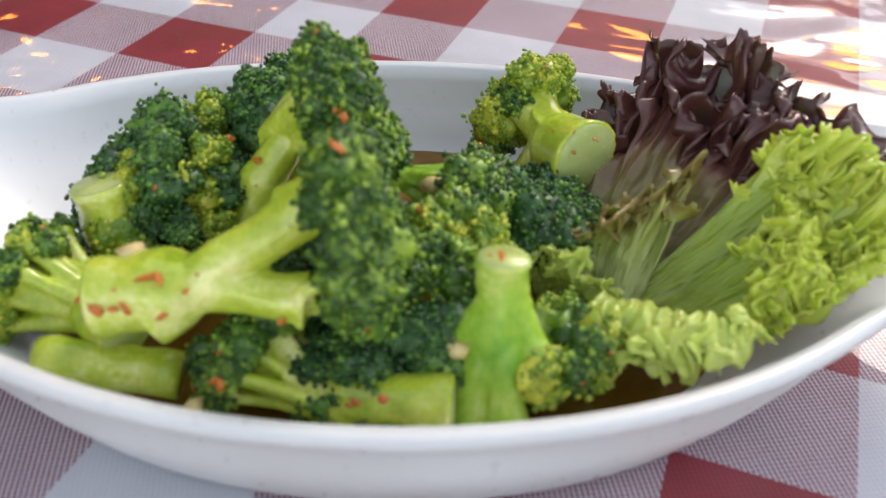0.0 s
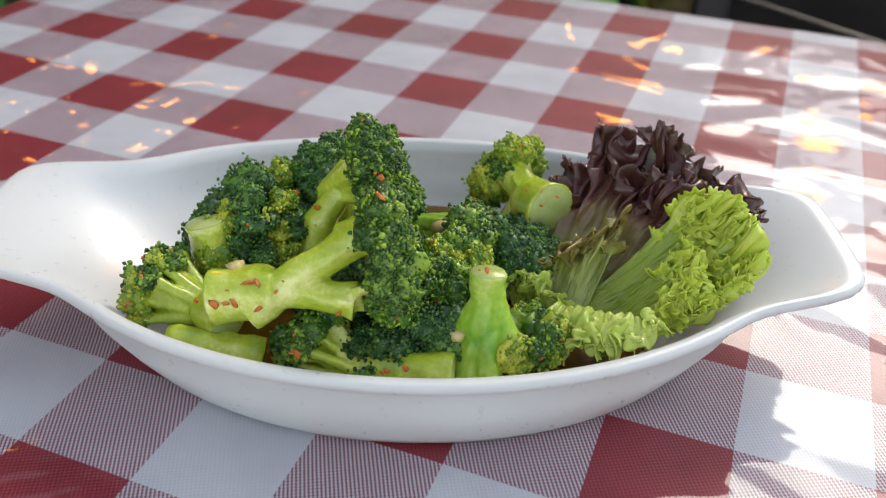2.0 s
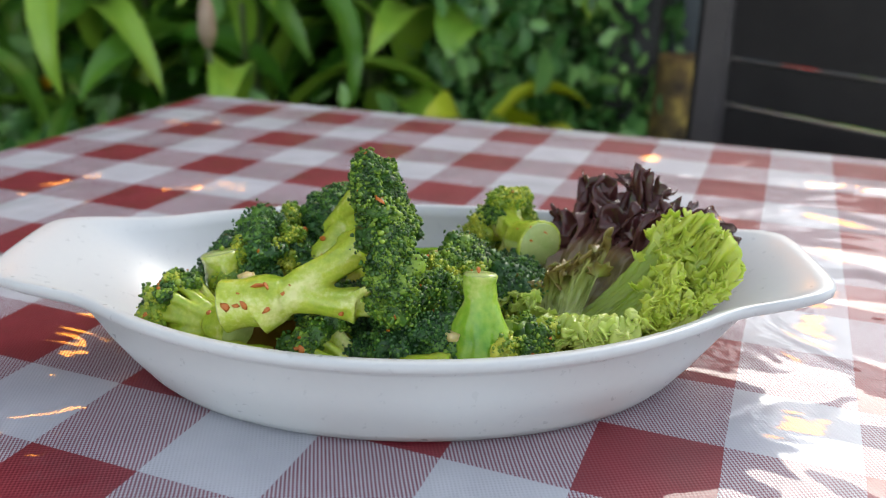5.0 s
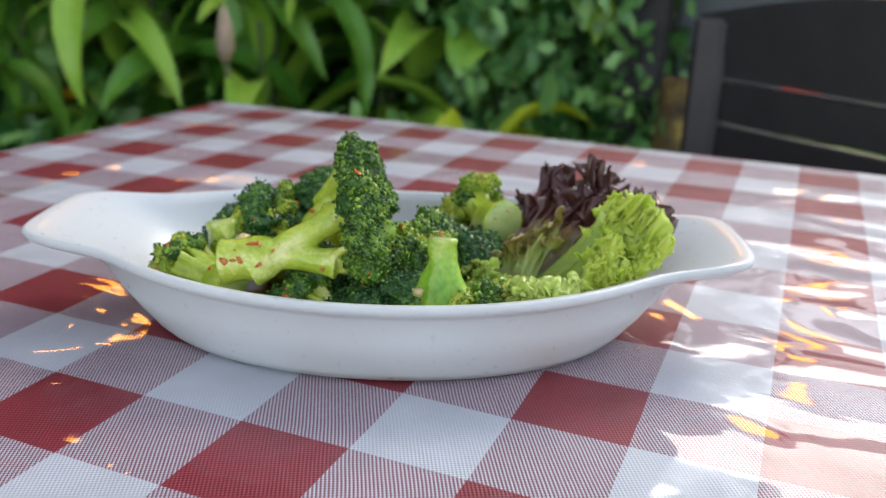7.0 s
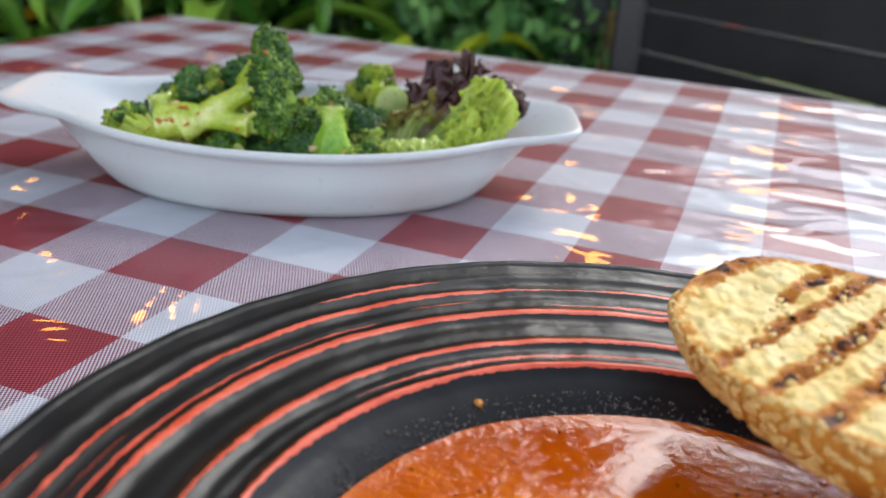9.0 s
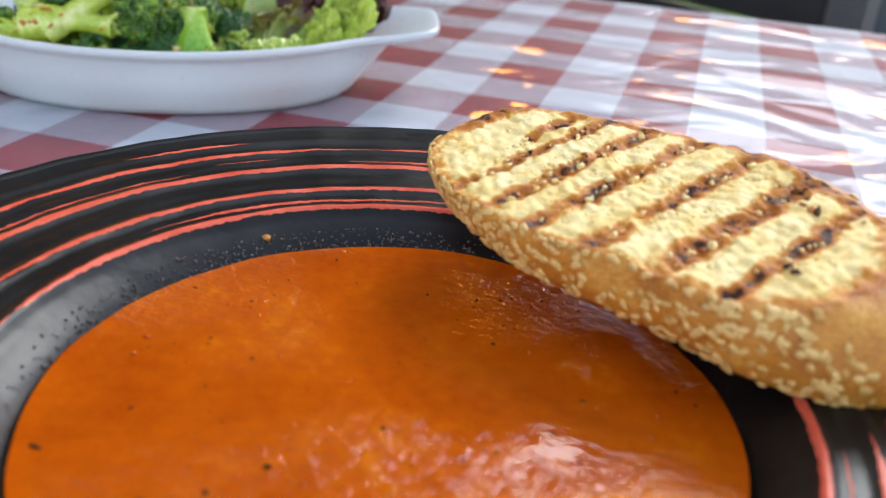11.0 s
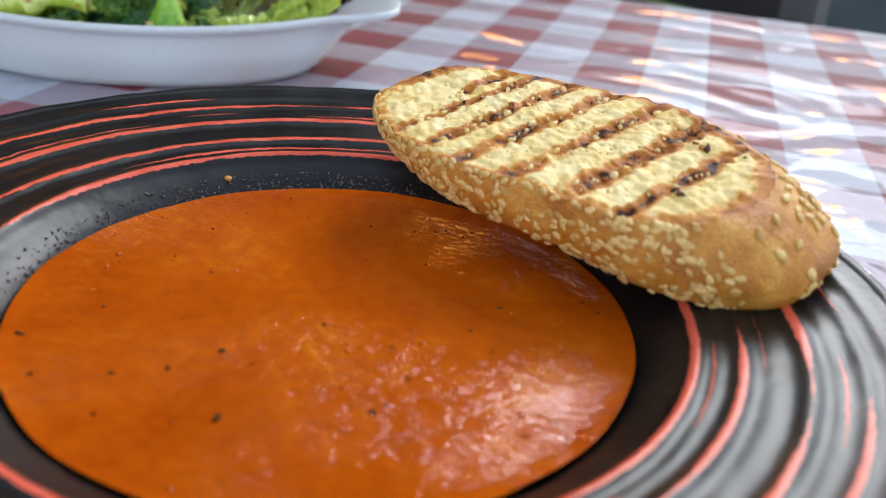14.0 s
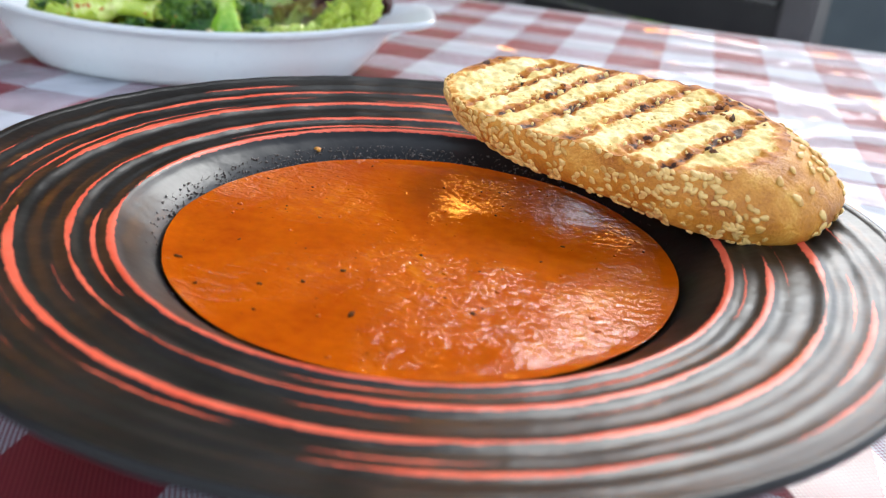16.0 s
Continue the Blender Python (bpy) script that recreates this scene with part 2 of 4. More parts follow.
M_CLOTH = gingham()
M_CHINA = surface("white_china", (0.62, 0.64, 0.65), (0.67, 0.68, 0.68), rough=0.30, scale=20, fine=300, bump=0.04, depth=0.0004, coat=0.08)
M_GLAZE = plate_glaze()
M_SOUP = soup_surface()
M_SPLASH = surface("dried_soup_film", (0.05, 0.035, 0.03), (0.16, 0.12, 0.10), rough=0.3, scale=300, fine=2000)
M_HERB = surface("dark_herbs", (0.035, 0.012, 0.003), (0.13, 0.042, 0.006), rough=0.85, spec=0.1, scale=300, fine=2000)
M_FACE = bread_face()
M_CRUST = surface("sesame_crust", (0.31, 0.075, 0.005), (0.62, 0.25, 0.027), c3=(0.85, 0.50, 0.11), rough=0.5, tight=0.2, scale=75, fine=1100, bump=1.0, depth=0.0022)
M_SEED = surface("sesame", (0.58, 0.31, 0.07), (0.80, 0.52, 0.18), rough=0.38, scale=300, fine=3000, rand=0.5, bump=0.1)
M_CHAR = surface("charred_herb", (0.035, 0.012, 0.004), (0.26, 0.070, 0.009), c3=(0.50, 0.18, 0.025), rough=0.6, scale=400, fine=2500, bump=0.6, island=0.7)
M_STEM = surface("broccoli_stem", (0.28, 0.41, 0.025), (0.51, 0.60, 0.07), c3=(0.78, 0.79, 0.30), tight=0.16, rough=0.2, scale=75, fine=700, bump=0.45, depth=0.0008, sss=0.25, coat=0.4)
M_STEM_GREEN = surface("green_broccoli_stem", (0.13, 0.34, 0.020), (0.32, 0.51, 0.05), c3=(0.57, 0.65, 0.17), tight=0.16, rough=0.2, scale=60, fine=500, bump=0.3, depth=0.0006, sss=0.25)
M_CUT = surface("cut_stem", (0.36, 0.46, 0.13), (0.52, 0.60, 0.22), rough=0.25, scale=150, fine=900, bump=0.4, sss=0.25)
M_BUD = surface("broccoli_buds", (0.010, 0.046, 0.005), (0.052, 0.145, 0.011), c3=(0.28, 0.42, 0.04), rough=0.42, coat=0.08, scale=170, fine=1300, island=0.30, tight=0.17, bump=0.6, depth=0.0006)
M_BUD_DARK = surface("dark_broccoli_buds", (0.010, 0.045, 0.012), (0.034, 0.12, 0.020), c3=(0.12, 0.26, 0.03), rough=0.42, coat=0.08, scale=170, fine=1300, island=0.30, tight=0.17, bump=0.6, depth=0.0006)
M_BUD_YELLOW = surface("yellowing_broccoli_buds", (0.09, 0.20, 0.018), (0.27, 0.38, 0.03), c3=(0.60, 0.58, 0.06), rough=0.35, scale=170, fine=1300, island=0.30, tight=0.17, bump=0.6, depth=0.0006)
M_CHILI = surface("chili_garlic", (0.34, 0.050, 0.008), (0.56, 0.14, 0.020), c3=(0.62, 0.32, 0.10), rough=0.25, scale=250, fine=1500, island=0.5, bump=0.4, depth=0.0004, sss=0.15)
M_GARLIC = surface("fried_garlic", (0.55, 0.40, 0.15), (0.70, 0.58, 0.28), rough=0.3, scale=250, fine=1500, sss=0.2)
M_LEAF_RED = lettuce("red_lettuce", (0.26, 0.24, 0.09), (0.12, 0.040, 0.036), (0.070, 0.014, 0.020), 0.06)
M_LEAF_MIX = lettuce("bronze_lettuce", (0.40, 0.46, 0.18), (0.30, 0.33, 0.08), (0.20, 0.12, 0.03))
# olive inner and middle tones are darkened with the blade's shadow; rim stays bright
M_LEAF_GREEN = lettuce("green_lettuce", (0.20, 0.26, 0.03), (0.26, 0.37, 0.03), (0.53, 0.63, 0.07))
M_LEAF_PALE = lettuce("pale_green_lettuce", (0.46, 0.53, 0.13), (0.40, 0.51, 0.08), (0.52, 0.63, 0.12))
M_BROTH = broth_surface()
M_CHAIR = surface("dark_stained_wood", (0.020, 0.019, 0.020), (0.036, 0.034, 0.034), rough=0.45, scale=14, fine=240, bump=0.2)
M_POST = surface("grey_brown_wood", (0.085, 0.078, 0.080), (0.13, 0.12, 0.122), rough=0.45, scale=14, fine=240, bump=0.2)
M_TABLE = surface("table_wood", (0.10, 0.06, 0.03), (0.18, 0.11, 0.06), rough=0.5, scale=12, fine=200)
M_FOLIAGE = surface("garden_leaf", (0.05, 0.16, 0.015), (0.12, 0.30, 0.03), c3=(0.27, 0.47, 0.05), rough=0.36, scale=9, fine=120, rand=0.5, bump=0.2, depth=0.002)
M_LIME = surface("lime_leaf", (0.30, 0.42, 0.02), (0.45, 0.54, 0.035), c3=(0.58, 0.62, 0.07), rough=0.4, scale=9, fine=120, rand=0.4, bump=0.2, depth=0.002)
M_SMALL = surface("creeper_leaf", (0.035, 0.13, 0.03), (0.10, 0.27, 0.07), c3=(0.22, 0.43, 0.13), rough=0.35, scale=9, fine=120, island=0.6)
# leaf green darkened so that the hedge's deep shade is in the colour
M_DARKLEAF = surface("leaf_with_painted_shade", (0.012, 0.04, 0.008), (0.03, 0.09, 0.014), c3=(0.06, 0.15, 0.022), rough=0.45, scale=9, fine=120, island=0.6)
M_TWIG = surface("green_stalk", (0.05, 0.09, 0.02), (0.10, 0.14, 0.04), rough=0.5, scale=20, fine=200)
M_PETAL = surface("yellow_petal", (0.70, 0.38, 0.01), (0.85, 0.55, 0.02), rough=0.5, scale=60, fine=300)
M_RED = surface("red_petal", (0.55, 0.03, 0.03), (0.70, 0.06, 0.05), rough=0.5, scale=60, fine=300)
M_WHITE = surface("white_petal", (0.75, 0.76, 0.74), (0.84, 0.85, 0.82), rough=0.5, scale=60, fine=300)
M_BUDPINK = surface("dry_bract", (0.30, 0.22, 0.15), (0.45, 0.34, 0.25), rough=0.6, scale=30, fine=200)
M_SOIL = surface("dark_soil", (0.02, 0.014, 0.009), (0.05, 0.036, 0.024), rough=0.9, scale=6, fine=80, bump=0.6, depth=0.01)
M_PAINT = surface("black_paint", (0.010, 0.010, 0.011), (0.02, 0.02, 0.022), rough=0.5, scale=8, fine=90)
M_PANEL = surface("slate_blue_panel", (0.055, 0.070, 0.085), (0.08, 0.10, 0.115), rough=0.5, scale=8, fine=90)
M_OCHRE = surface("lichen_stump", (0.025, 0.018, 0.010), (0.12, 0.085, 0.025), c3=(0.33, 0.25, 0.06), rough=0.8, tight=0.14, scale=22, fine=120, bump=0.8, depth=0.01)
# dark finish of the two walls added to keep sky light out
M_WALL = surface("sky_block_wall", (0.020, 0.022, 0.016), (0.05, 0.052, 0.04), rough=0.9, scale=4, fine=60, bump=0.5, depth=0.01)

# ---- mesh helpers ----


def mesh_of(name, verts, faces, material, smooth=True):
    me = bpy.data.meshes.new(name)
    me.from_pydata([tuple(v) for v in verts], [], [tuple(f) for f in faces])
    me.materials.append(material)
    if smooth:
        me.polygons.foreach_set("use_smooth", [True] * len(me.polygons))
    me.update()
    return me


def child(name, me, parent, label="", kind=""):
    ob = new(name, me)
    ob.parent = parent
    return tagged(ob, label, kind=kind)


def thing(name, at, label, category, group="", kind=""):
    ob = new(name)
    ob.location = at
    ob.empty_display_size = 0.01
    return tagged(ob, label, category, group, kind)


def join(parts):
    verts, faces = [], []
    for v, f in parts:
        n = len(verts)
        verts.extend(tuple(p) for p in v)
        faces.extend(tuple(i + n for i in q) for q in f)
    return verts, faces


def box(x0, y0, z0, x1, y1, z1, bevel=0.0):
    bm = bmesh.new()
    bmesh.ops.create_cube(bm, size=1)
    for v in bm.verts:
        v.co = Vector(((x0 + x1) / 2 + v.co.x * (x1 - x0), (y0 + y1) / 2 + v.co.y * (y1 - y0), (z0 + z1) / 2 + v.co.z * (z1 - z0)))
    if bevel:
        bmesh.ops.bevel(bm, geom=list(bm.edges), offset=bevel, segments=2, affect="EDGES")
    bm.verts.index_update()
    out = [v.co.copy() for v in bm.verts], [[v.index for v in f.verts] for f in bm.faces]
    bm.free()
    return out


def tube(points, radii, seg=12, cap=True, rough=0.0, seed=0.0, flat=1.0):
    """A round tube along points; rough makes it uneven, flat squeezes it along its second axis."""
    pts = [Vector(p) for p in points]
    verts, faces = [], []
    side = None
    for k, p in enumerate(pts):
        d = (pts[min(k + 1, len(pts) - 1)] - pts[max(k - 1, 0)]).normalized()
        if side is None:
            side = d.orthogonal().normalized()
        side = (side - d * side.dot(d)).normalized()
        other = d.cross(side)
        for s in range(seg):
            a = 2 * math.pi * s / seg
            v = side * math.cos(a) + other * math.sin(a) * flat
            r = radii[k]
            if rough:
                r *= 1 + rough * noise.noise((p + v * radii[k]) * (0.9 / max(radii[0], 1e-4)) + Vector((seed, 0, 0)))
            verts.append(p + v * r)
    for k in range(len(pts) - 1):
        for s in range(seg):
            a, b = k * seg + s, k * seg + (s + 1) % seg
            faces.append((a, b, b + seg, a + seg))
    if cap:
        faces.append(tuple(range(seg - 1, -1, -1)))
        faces.append(tuple(range(len(verts) - seg, len(verts))))
    return verts, faces


def curve(a, b, c, n):
    """n + 1 points of the bend from a by b to c."""
    a, b, c = Vector(a), Vector(b), Vector(c)
    return [a * (1 - t) ** 2 + b * 2 * t * (1 - t) + c * t * t for t in (k / n for k in range(n + 1))]


def grid_faces(rows, cols, closed=False):
    out = []
    for i in range(rows - 1):
        for j in range(cols if closed else cols - 1):
            a, b = i * cols + j, i * cols + (j + 1) % cols
            out.append((a, b, b + cols, a + cols))
    return out


def ball(level=1):
    bm = bmesh.new()
    bmesh.ops.create_icosphere(bm, subdivisions=level, radius=1)
    bm.verts.index_update()
    out = np.array([v.co[:] for v in bm.verts]), np.array([[v.index for v in f.verts] for f in bm.faces])
    bm.free()
    return out


BALL_V, BALL_F = ball()
CORE_V, CORE_F = ball(3)


def beads(places, sizes, rng, squash=0.25):
    """Many small uneven buds as one set of vertices and faces."""
    n, k = len(places), len(BALL_V)
    shape = BALL_V[None] * (1 + rng.uniform(-squash, squash, (n, k, 1)))
    shape = shape * (1 + rng.uniform(-squash, squash, (n, 1, 3)))
    verts = (shape * np.array(sizes)[:, None, None] + np.array(places)[:, None]).reshape(-1, 3)
    faces = (BALL_F[None] + (np.arange(n) * k)[:, None, None]).reshape(-1, 3)
    return verts.tolist(), faces.tolist()


# ---- the setting ----
FLOOR = -0.75
ground = tagged(new("ground", mesh_of("ground", *(lambda n: ([(x * 60.0, y * 60.0, FLOOR + 0.02 * noise.noise(Vector((x * 4, y * 4, 0)))) for y in np.linspace(-1, 1, n) for x in np.linspace(-1, 1, n)], grid_faces(n, n)))(60), M_SOIL)),
                "dark bare garden soil under and behind the table", "ground", kind="structure")
# added; height and right end set to keep sky out of soup reflections
wall = tagged(new("wall_garden", mesh_of("wall_garden", *box(-6.0, 2.75, FLOOR - 0.05, -0.08, 2.95, 5.4), M_WALL, False)),
              "tall dark wall added behind the planting to block the sky", "wall", kind="structure")

# unseen wall, added to dim the sky from the left
wall_side = tagged(new("wall_side", mesh_of("wall_side", *box(-3.9, -3.2, FLOOR - 0.05, -3.7, 2.747, 4.2), M_WALL, False)),
                   "unseen dark wall added at the left to block sky light", "wall", kind="structure")

# ---- the table and its cloth ----
TX0, TX1, TY0, TY1 = -0.372, 0.83, -0.56, 0.497
table = thing("dining_table", ((TX0 + TX1) / 2, (TY0 + TY1) / 2, FLOOR), "wooden garden dining table hidden under a checked cloth", "table")
ox, oy = table.location.x, table.location.y
child("tabletop", mesh_of("tabletop", *box(TX0 - ox + 0.004, TY0 - oy + 0.004, 0.722, TX1 - ox - 0.004, TY1 - oy - 0.004, 0.7475, 0.004), M_TABLE, False), table)
for sx in (TX0 - ox + 0.07, TX1 - ox - 0.07):
    for sy in (TY0 - oy + 0.07, TY1 - oy - 0.07):
        child("leg", mesh_of("leg", *box(sx - 0.03, sy - 0.03, 0.0, sx + 0.03, sy + 0.03, 0.722, 0.003), M_TABLE, False), table)


def cloth_mesh():
    """Top with a rounded edge and a hanging skirt that waves a little."""
    n = 90
    rings = []
    prof = [(0.0, 0.0), (0.004, -0.0006), (0.007, -0.003), (0.0085, -0.008), (0.010, -0.03), (0.013, -0.08), (0.017, -0.14)]
    xs, ys = np.linspace(TX0, TX1, n), np.linspace(TY0, TY1, n)
    verts = [(x, y, 0.0005 * noise.noise(Vector((x * 9, y * 9, 3))) - 0.0004) for y in ys for x in xs]
    faces = grid_faces(n, n)
    loop = [j for j in range(n)] + [k * n + n - 1 for k in range(1, n)] + [(n - 1) * n + j for j in range(n - 2, -1, -1)] + [k * n for k in range(n - 2, 0, -1)]
    prev = loop
    cx, cy = (TX0 + TX1) / 2, (TY0 + TY1) / 2
    for d, z in prof[1:]:
        cur = []
        for i, k in enumerate(loop):
            x, y, _ = verts[k]
            ux = 1 if x >= TX1 - 1e-6 else -1 if x <= TX0 + 1e-6 else 0
            uy = 1 if y >= TY1 - 1e-6 else -1 if y <= TY0 + 1e-6 else 0
            l = math.hypot(ux, uy)
            wave = d + (0.006 * math.sin(i * 0.45) * min(1, -z / 0.1))
            cur.append(len(verts))
            verts.append((x + ux / l * wave, y + uy / l * wave, z))
        m = len(cur)
        faces += [(prev[i], cur[i], cur[(i + 1) % m], prev[(i + 1) % m]) for i in range(m)]
        prev = cur
    return verts, faces


cloth = tagged(new("tablecloth", mesh_of("tablecloth", *cloth_mesh(), M_CLOTH)),
               "red and white gingham tablecloth under a wrinkled clear vinyl cover", "tablecloth")

# ---- the oval dish ----
DC, DTURN = Vector((0.004, 0.103, 0.0)), radians(20.3)


def dish_to_world(u, v, z):
    c, s = math.cos(DTURN), math.sin(DTURN)
    return Vector((DC.x + u * c - v * s, DC.y + u * s + v * c, z))


def dish_outline(a):
    """The rim's radius by angle: an oval with a squared tab at either end."""
    c, s = abs(math.cos(a)), abs(math.sin(a))
    oval = 1 / math.sqrt((c / 0.1235) ** 2 + (s / 0.0765) ** 2)
    tab = 1 / ((c / 0.1435) ** 7 + (s / 0.037) ** 7) ** (1 / 7)
    return (oval ** 12 + tab ** 12) ** (1 / 12)


def dish_mesh():
    def oval(a, p, q):
        return 1 / math.sqrt((math.cos(a) / p) ** 2 + (math.sin(a) / q) ** 2)
    n = 192
    # outer face from the foot up, over the rim, then the inner face down; t runs from oval to the full outline
    rows = [("o", 0.090, 0.0580, 0.0025), ("o", 0.0945, 0.0622, 0.0004), ("o", 0.0970, 0.0645, 0.0008), ("o", 0.1005, 0.0668, 0.0040), ("o", 0.1070, 0.0700, 0.0115),
            ("o", 0.1135, 0.0727, 0.0200), ("m", 0.35, -0.0045, -0.0030), ("m", 0.75, -0.0040, -0.0030), ("m", 0.96, -0.0020, -0.0030), ("m", 1.0, -0.0003, -0.0018), ("m", 1.0, 0.0, -0.0002), ("m", 1.0, -0.0007, 0.0011), ("m", 1.0, -0.0020, 0.0014),
            ("m", 0.93, -0.0042, 0.0010), ("m", 0.55, -0.0046, -0.0012), ("m", 0.0, -0.0050, -0.0060), ("o", 0.1030, 0.0688, 0.0205), ("o", 0.0930, 0.0655, 0.0130), ("o", 0.0830, 0.0610, 0.0072), ("o", 0.0720, 0.0530, 0.0048), ("o", 0.05, 0.03, 0.0042)]
    verts = []
    for kind, p, q, z in rows:
        for k in range(n):
            a = 2 * math.pi * k / n
            if kind == "o":
                r, h = oval(a, p, q), z
            else:
                o = oval(a, 0.1165, 0.0748)
                r = o + (dish_outline(a) - o) * p + q
                u = r * math.cos(a)
                h = 0.0325 + 0.0065 * (u / 0.1435) ** 2 + z
                if p < 0.9:
                    h -= (1 - p) * 0.0045
            verts.append((r * math.cos(a), r * math.sin(a), h))
    faces = grid_faces(len(rows), n, True)
    faces.append(tuple(range(n - 1, -1, -1)))
    faces.append(tuple(range((len(rows) - 1) * n, len(rows) * n)))
    return verts, faces


dish = tagged(new("oval_dish", mesh_of("oval_dish", *dish_mesh(), M_CHINA)), "white china oval gratin dish with tab handles, holding broccoli salad", "dish")
dish.location, dish.rotation_euler = DC, (0, 0, DTURN)

broth_ring = [(0.0858 * f * math.cos(2 * math.pi * k / 96), 0.0624 * f * math.sin(2 * math.pi * k / 96), 0.0088 + (0.0005 if f == 1 else 0)) for f in (1, 0.98, 0.6, 0.2) for k in range(96)]
broth = tagged(new("broth", mesh_of("broth", broth_ring, grid_faces(4, 96, True) + [tuple(range(288, 384))], M_BROTH)),
               "thin golden-brown garlic broth pooled in the white dish", "sauce")
broth.location, broth.rotation_euler = DC, (0, 0, DTURN)


# ---- broccoli ----
def floret(label, base, centre, radius, stem_r, seed, axis=None, wide=1.0, tall=1.0, flat=0.62, spread=82, clumps=20, buds=260,
           bud=0.00052, stem_mat=None, bud_mat=None, chili=6, yellow=0.0, fork=0.62, up=(0, 0, 1), limbs=None, branch_r=0.40, spots=(), puff=1.0, back=0.35):
    """A cooked broccoli floret: a cut stem that forks into branches, each ending in a clump of buds on a dome.
    wide and tall stretch the dome across its axis (tall along up), flat is its depth."""
    rng = np.random.default_rng(seed)
    base, centre = Vector(base), Vector(centre)
    ax = Vector(axis).normalized() if axis else (centre - base).normalized()
    e1 = Vector(up) - ax * Vector(up).dot(ax)
    e1 = e1.normalized() if e1.length > 0.1 else ax.orthogonal().normalized()
    e2 = ax.cross(e1)
    ob = thing("broccoli_floret", base, label, "broccoli", "broccoli florets in the dish")
    node = centre - ax * radius * fork
    stem_m, nodes = stem_mat or M_STEM, []
    if limbs:
        crotch = Vector(limbs[0])
        mid = base.lerp(crotch, 0.5)
        pts = curve(base, mid, crotch, 8)
        stem = [tube([p - base for p in pts], [stem_r * q for q in (1.18, 1.14, 1.09, 1.05, 1.04, 1.04, 1.04, 1.0, 0.85)], 20, True, 0.2, seed)]
        for end, r in limbs[1:]:
            end = Vector(end)
            bend = crotch.lerp(end, 0.5) + ax * radius * 0.06
            stem.append(tube([p - base for p in curve(crotch - (end - crotch) * back, bend, end, 8)], [r * q for q in (1.30, 1.16, 1.05, 1.0, 0.97, 0.98, 1.03, 1.14, 1.25)], 14, True, 0.2, seed + 3))
            nodes.append((end, r))
    else:
        mid = base.lerp(node, 0.5) + e1 * stem_r * 0.25
        stem = [tube([p - base for p in curve(base, mid, node + ax * radius * 0.15, 8)], [stem_r * q for q in (1.05, 1.03, 1.0, 0.98, 0.97, 0.95, 0.9, 0.75, 0.5)], 20, True, 0.22, seed)]
        nodes.append((node, stem_r))
    d0 = (base - (Vector(limbs[0]) if limbs else node)).normalized()
    child("cut_end", mesh_of("cut_end", *tube([d0 * -0.0004, d0 * 0.0004], [stem_r * (1.12 if limbs else 0.96), stem_r * (1.02 if limbs else 0.86)], 20, True, 0.2, seed), M_CUT), ob, "pale wet cut end")
    centres, sizes = [], []
    for k in range(clumps):
        c = 1 - (k + 0.5) / clumps * (1 - math.cos(radians(spread)))
        s, a = math.sqrt(max(0, 1 - c * c)), k * 2.39996 + seed
        d = e1 * (s * math.cos(a) * tall) + e2 * (s * math.sin(a) * wide) + ax * (c * flat)
        q = centre + d * radius * rng.uniform(0.66, 1.02)
        centres.append((q, d.normalized()))
        sizes.append(puff * radius * rng.uniform(0.20, 0.46) * math.sqrt(20 / clumps))
    for (q, d), r in zip(centres, sizes):
        start, sr = min(nodes, key=lambda e: (e[0] - q).length)
        bend = start.lerp(q, 0.55) + ax * radius * 0.05 + (q - start).project(e1) * 0.15
        pts = curve(start - ax * sr * 1.5, bend, q - d * r * 0.2, 6)
        t = min(sr, 0.0062) * branch_r
        stem.append(tube([p - base for p in pts], [t * 1.35, t * 1.1, t * 0.9, t * 0.78, t * 0.72, t * 0.8, t * 1.0], 9, True, 0.2, seed))
    # stem and branchlets grow out of one another
    body = child("stem", mesh_of("stem", *join(stem), stem_m), ob)
    fuse = body.modifiers.new("fuse", "REMESH")
    fuse.mode, fuse.voxel_size, fuse.use_smooth_shade = "VOXEL", 0.00055, True
    even = body.modifiers.new("even", "SMOOTH")
    even.factor, even.iterations = 0.5, 6
    groups = {False: ([], [], []), True: ([], [], [])}

    def swell(p):
        return 1 + 0.62 * noise.noise(p * 300) + 0.34 * noise.noise(p * 760)
    for (q, d), r in zip(centres, sizes):
        places, scale, cores = groups[bool(rng.uniform() < yellow)]
        cores.append(([q + Vector(v) * r * 0.97 * swell(q + Vector(v) * r) - base for v in CORE_V], CORE_F.tolist()))
        for k in range(buds):
            c = 1 - 2 * (k + 0.5) / buds
            s, a = math.sqrt(1 - c * c), k * 2.39996
            v = Vector((s * math.cos(a), s * math.sin(a), c))
            if v.dot(d) < -0.35:
                continue
            places.append(tuple(q + v * r * swell(q + v * r) * rng.uniform(0.93, 1.05) - base))
            scale.append(bud * rng.uniform(0.6, 1.7))
    for open_buds, (places, scale, cores) in groups.items():
        if places:
            body = join(cores + [beads(places, scale, rng, 0.38)])
            if open_buds:
                child("yellow_crown", mesh_of("yellow_crown", *body, M_BUD_YELLOW), ob, "yellowing open buds", kind="stuff")
            else:
                child("crown", mesh_of("crown", *body, bud_mat or M_BUD), ob, kind="stuff")
    root = Vector(limbs[0]) if limbs else node
    for k in range(chili * 2):
        if rng.uniform() < 0.4:
            out = (Vector((0.25, -0.75, 0.6)) + Vector(rng.uniform(-0.6, 0.6, 3))).normalized()
            spot = base.lerp(root, rng.uniform(0.05, 0.95)) + out * stem_r * 1.04
        else:
            q, d = centres[rng.integers(len(centres))]
            out = (d + Vector((0.1, -0.7, 0.5)) + Vector(rng.uniform(-0.4, 0.4, 3))).normalized()
            spot = q + out * radius * 0.36
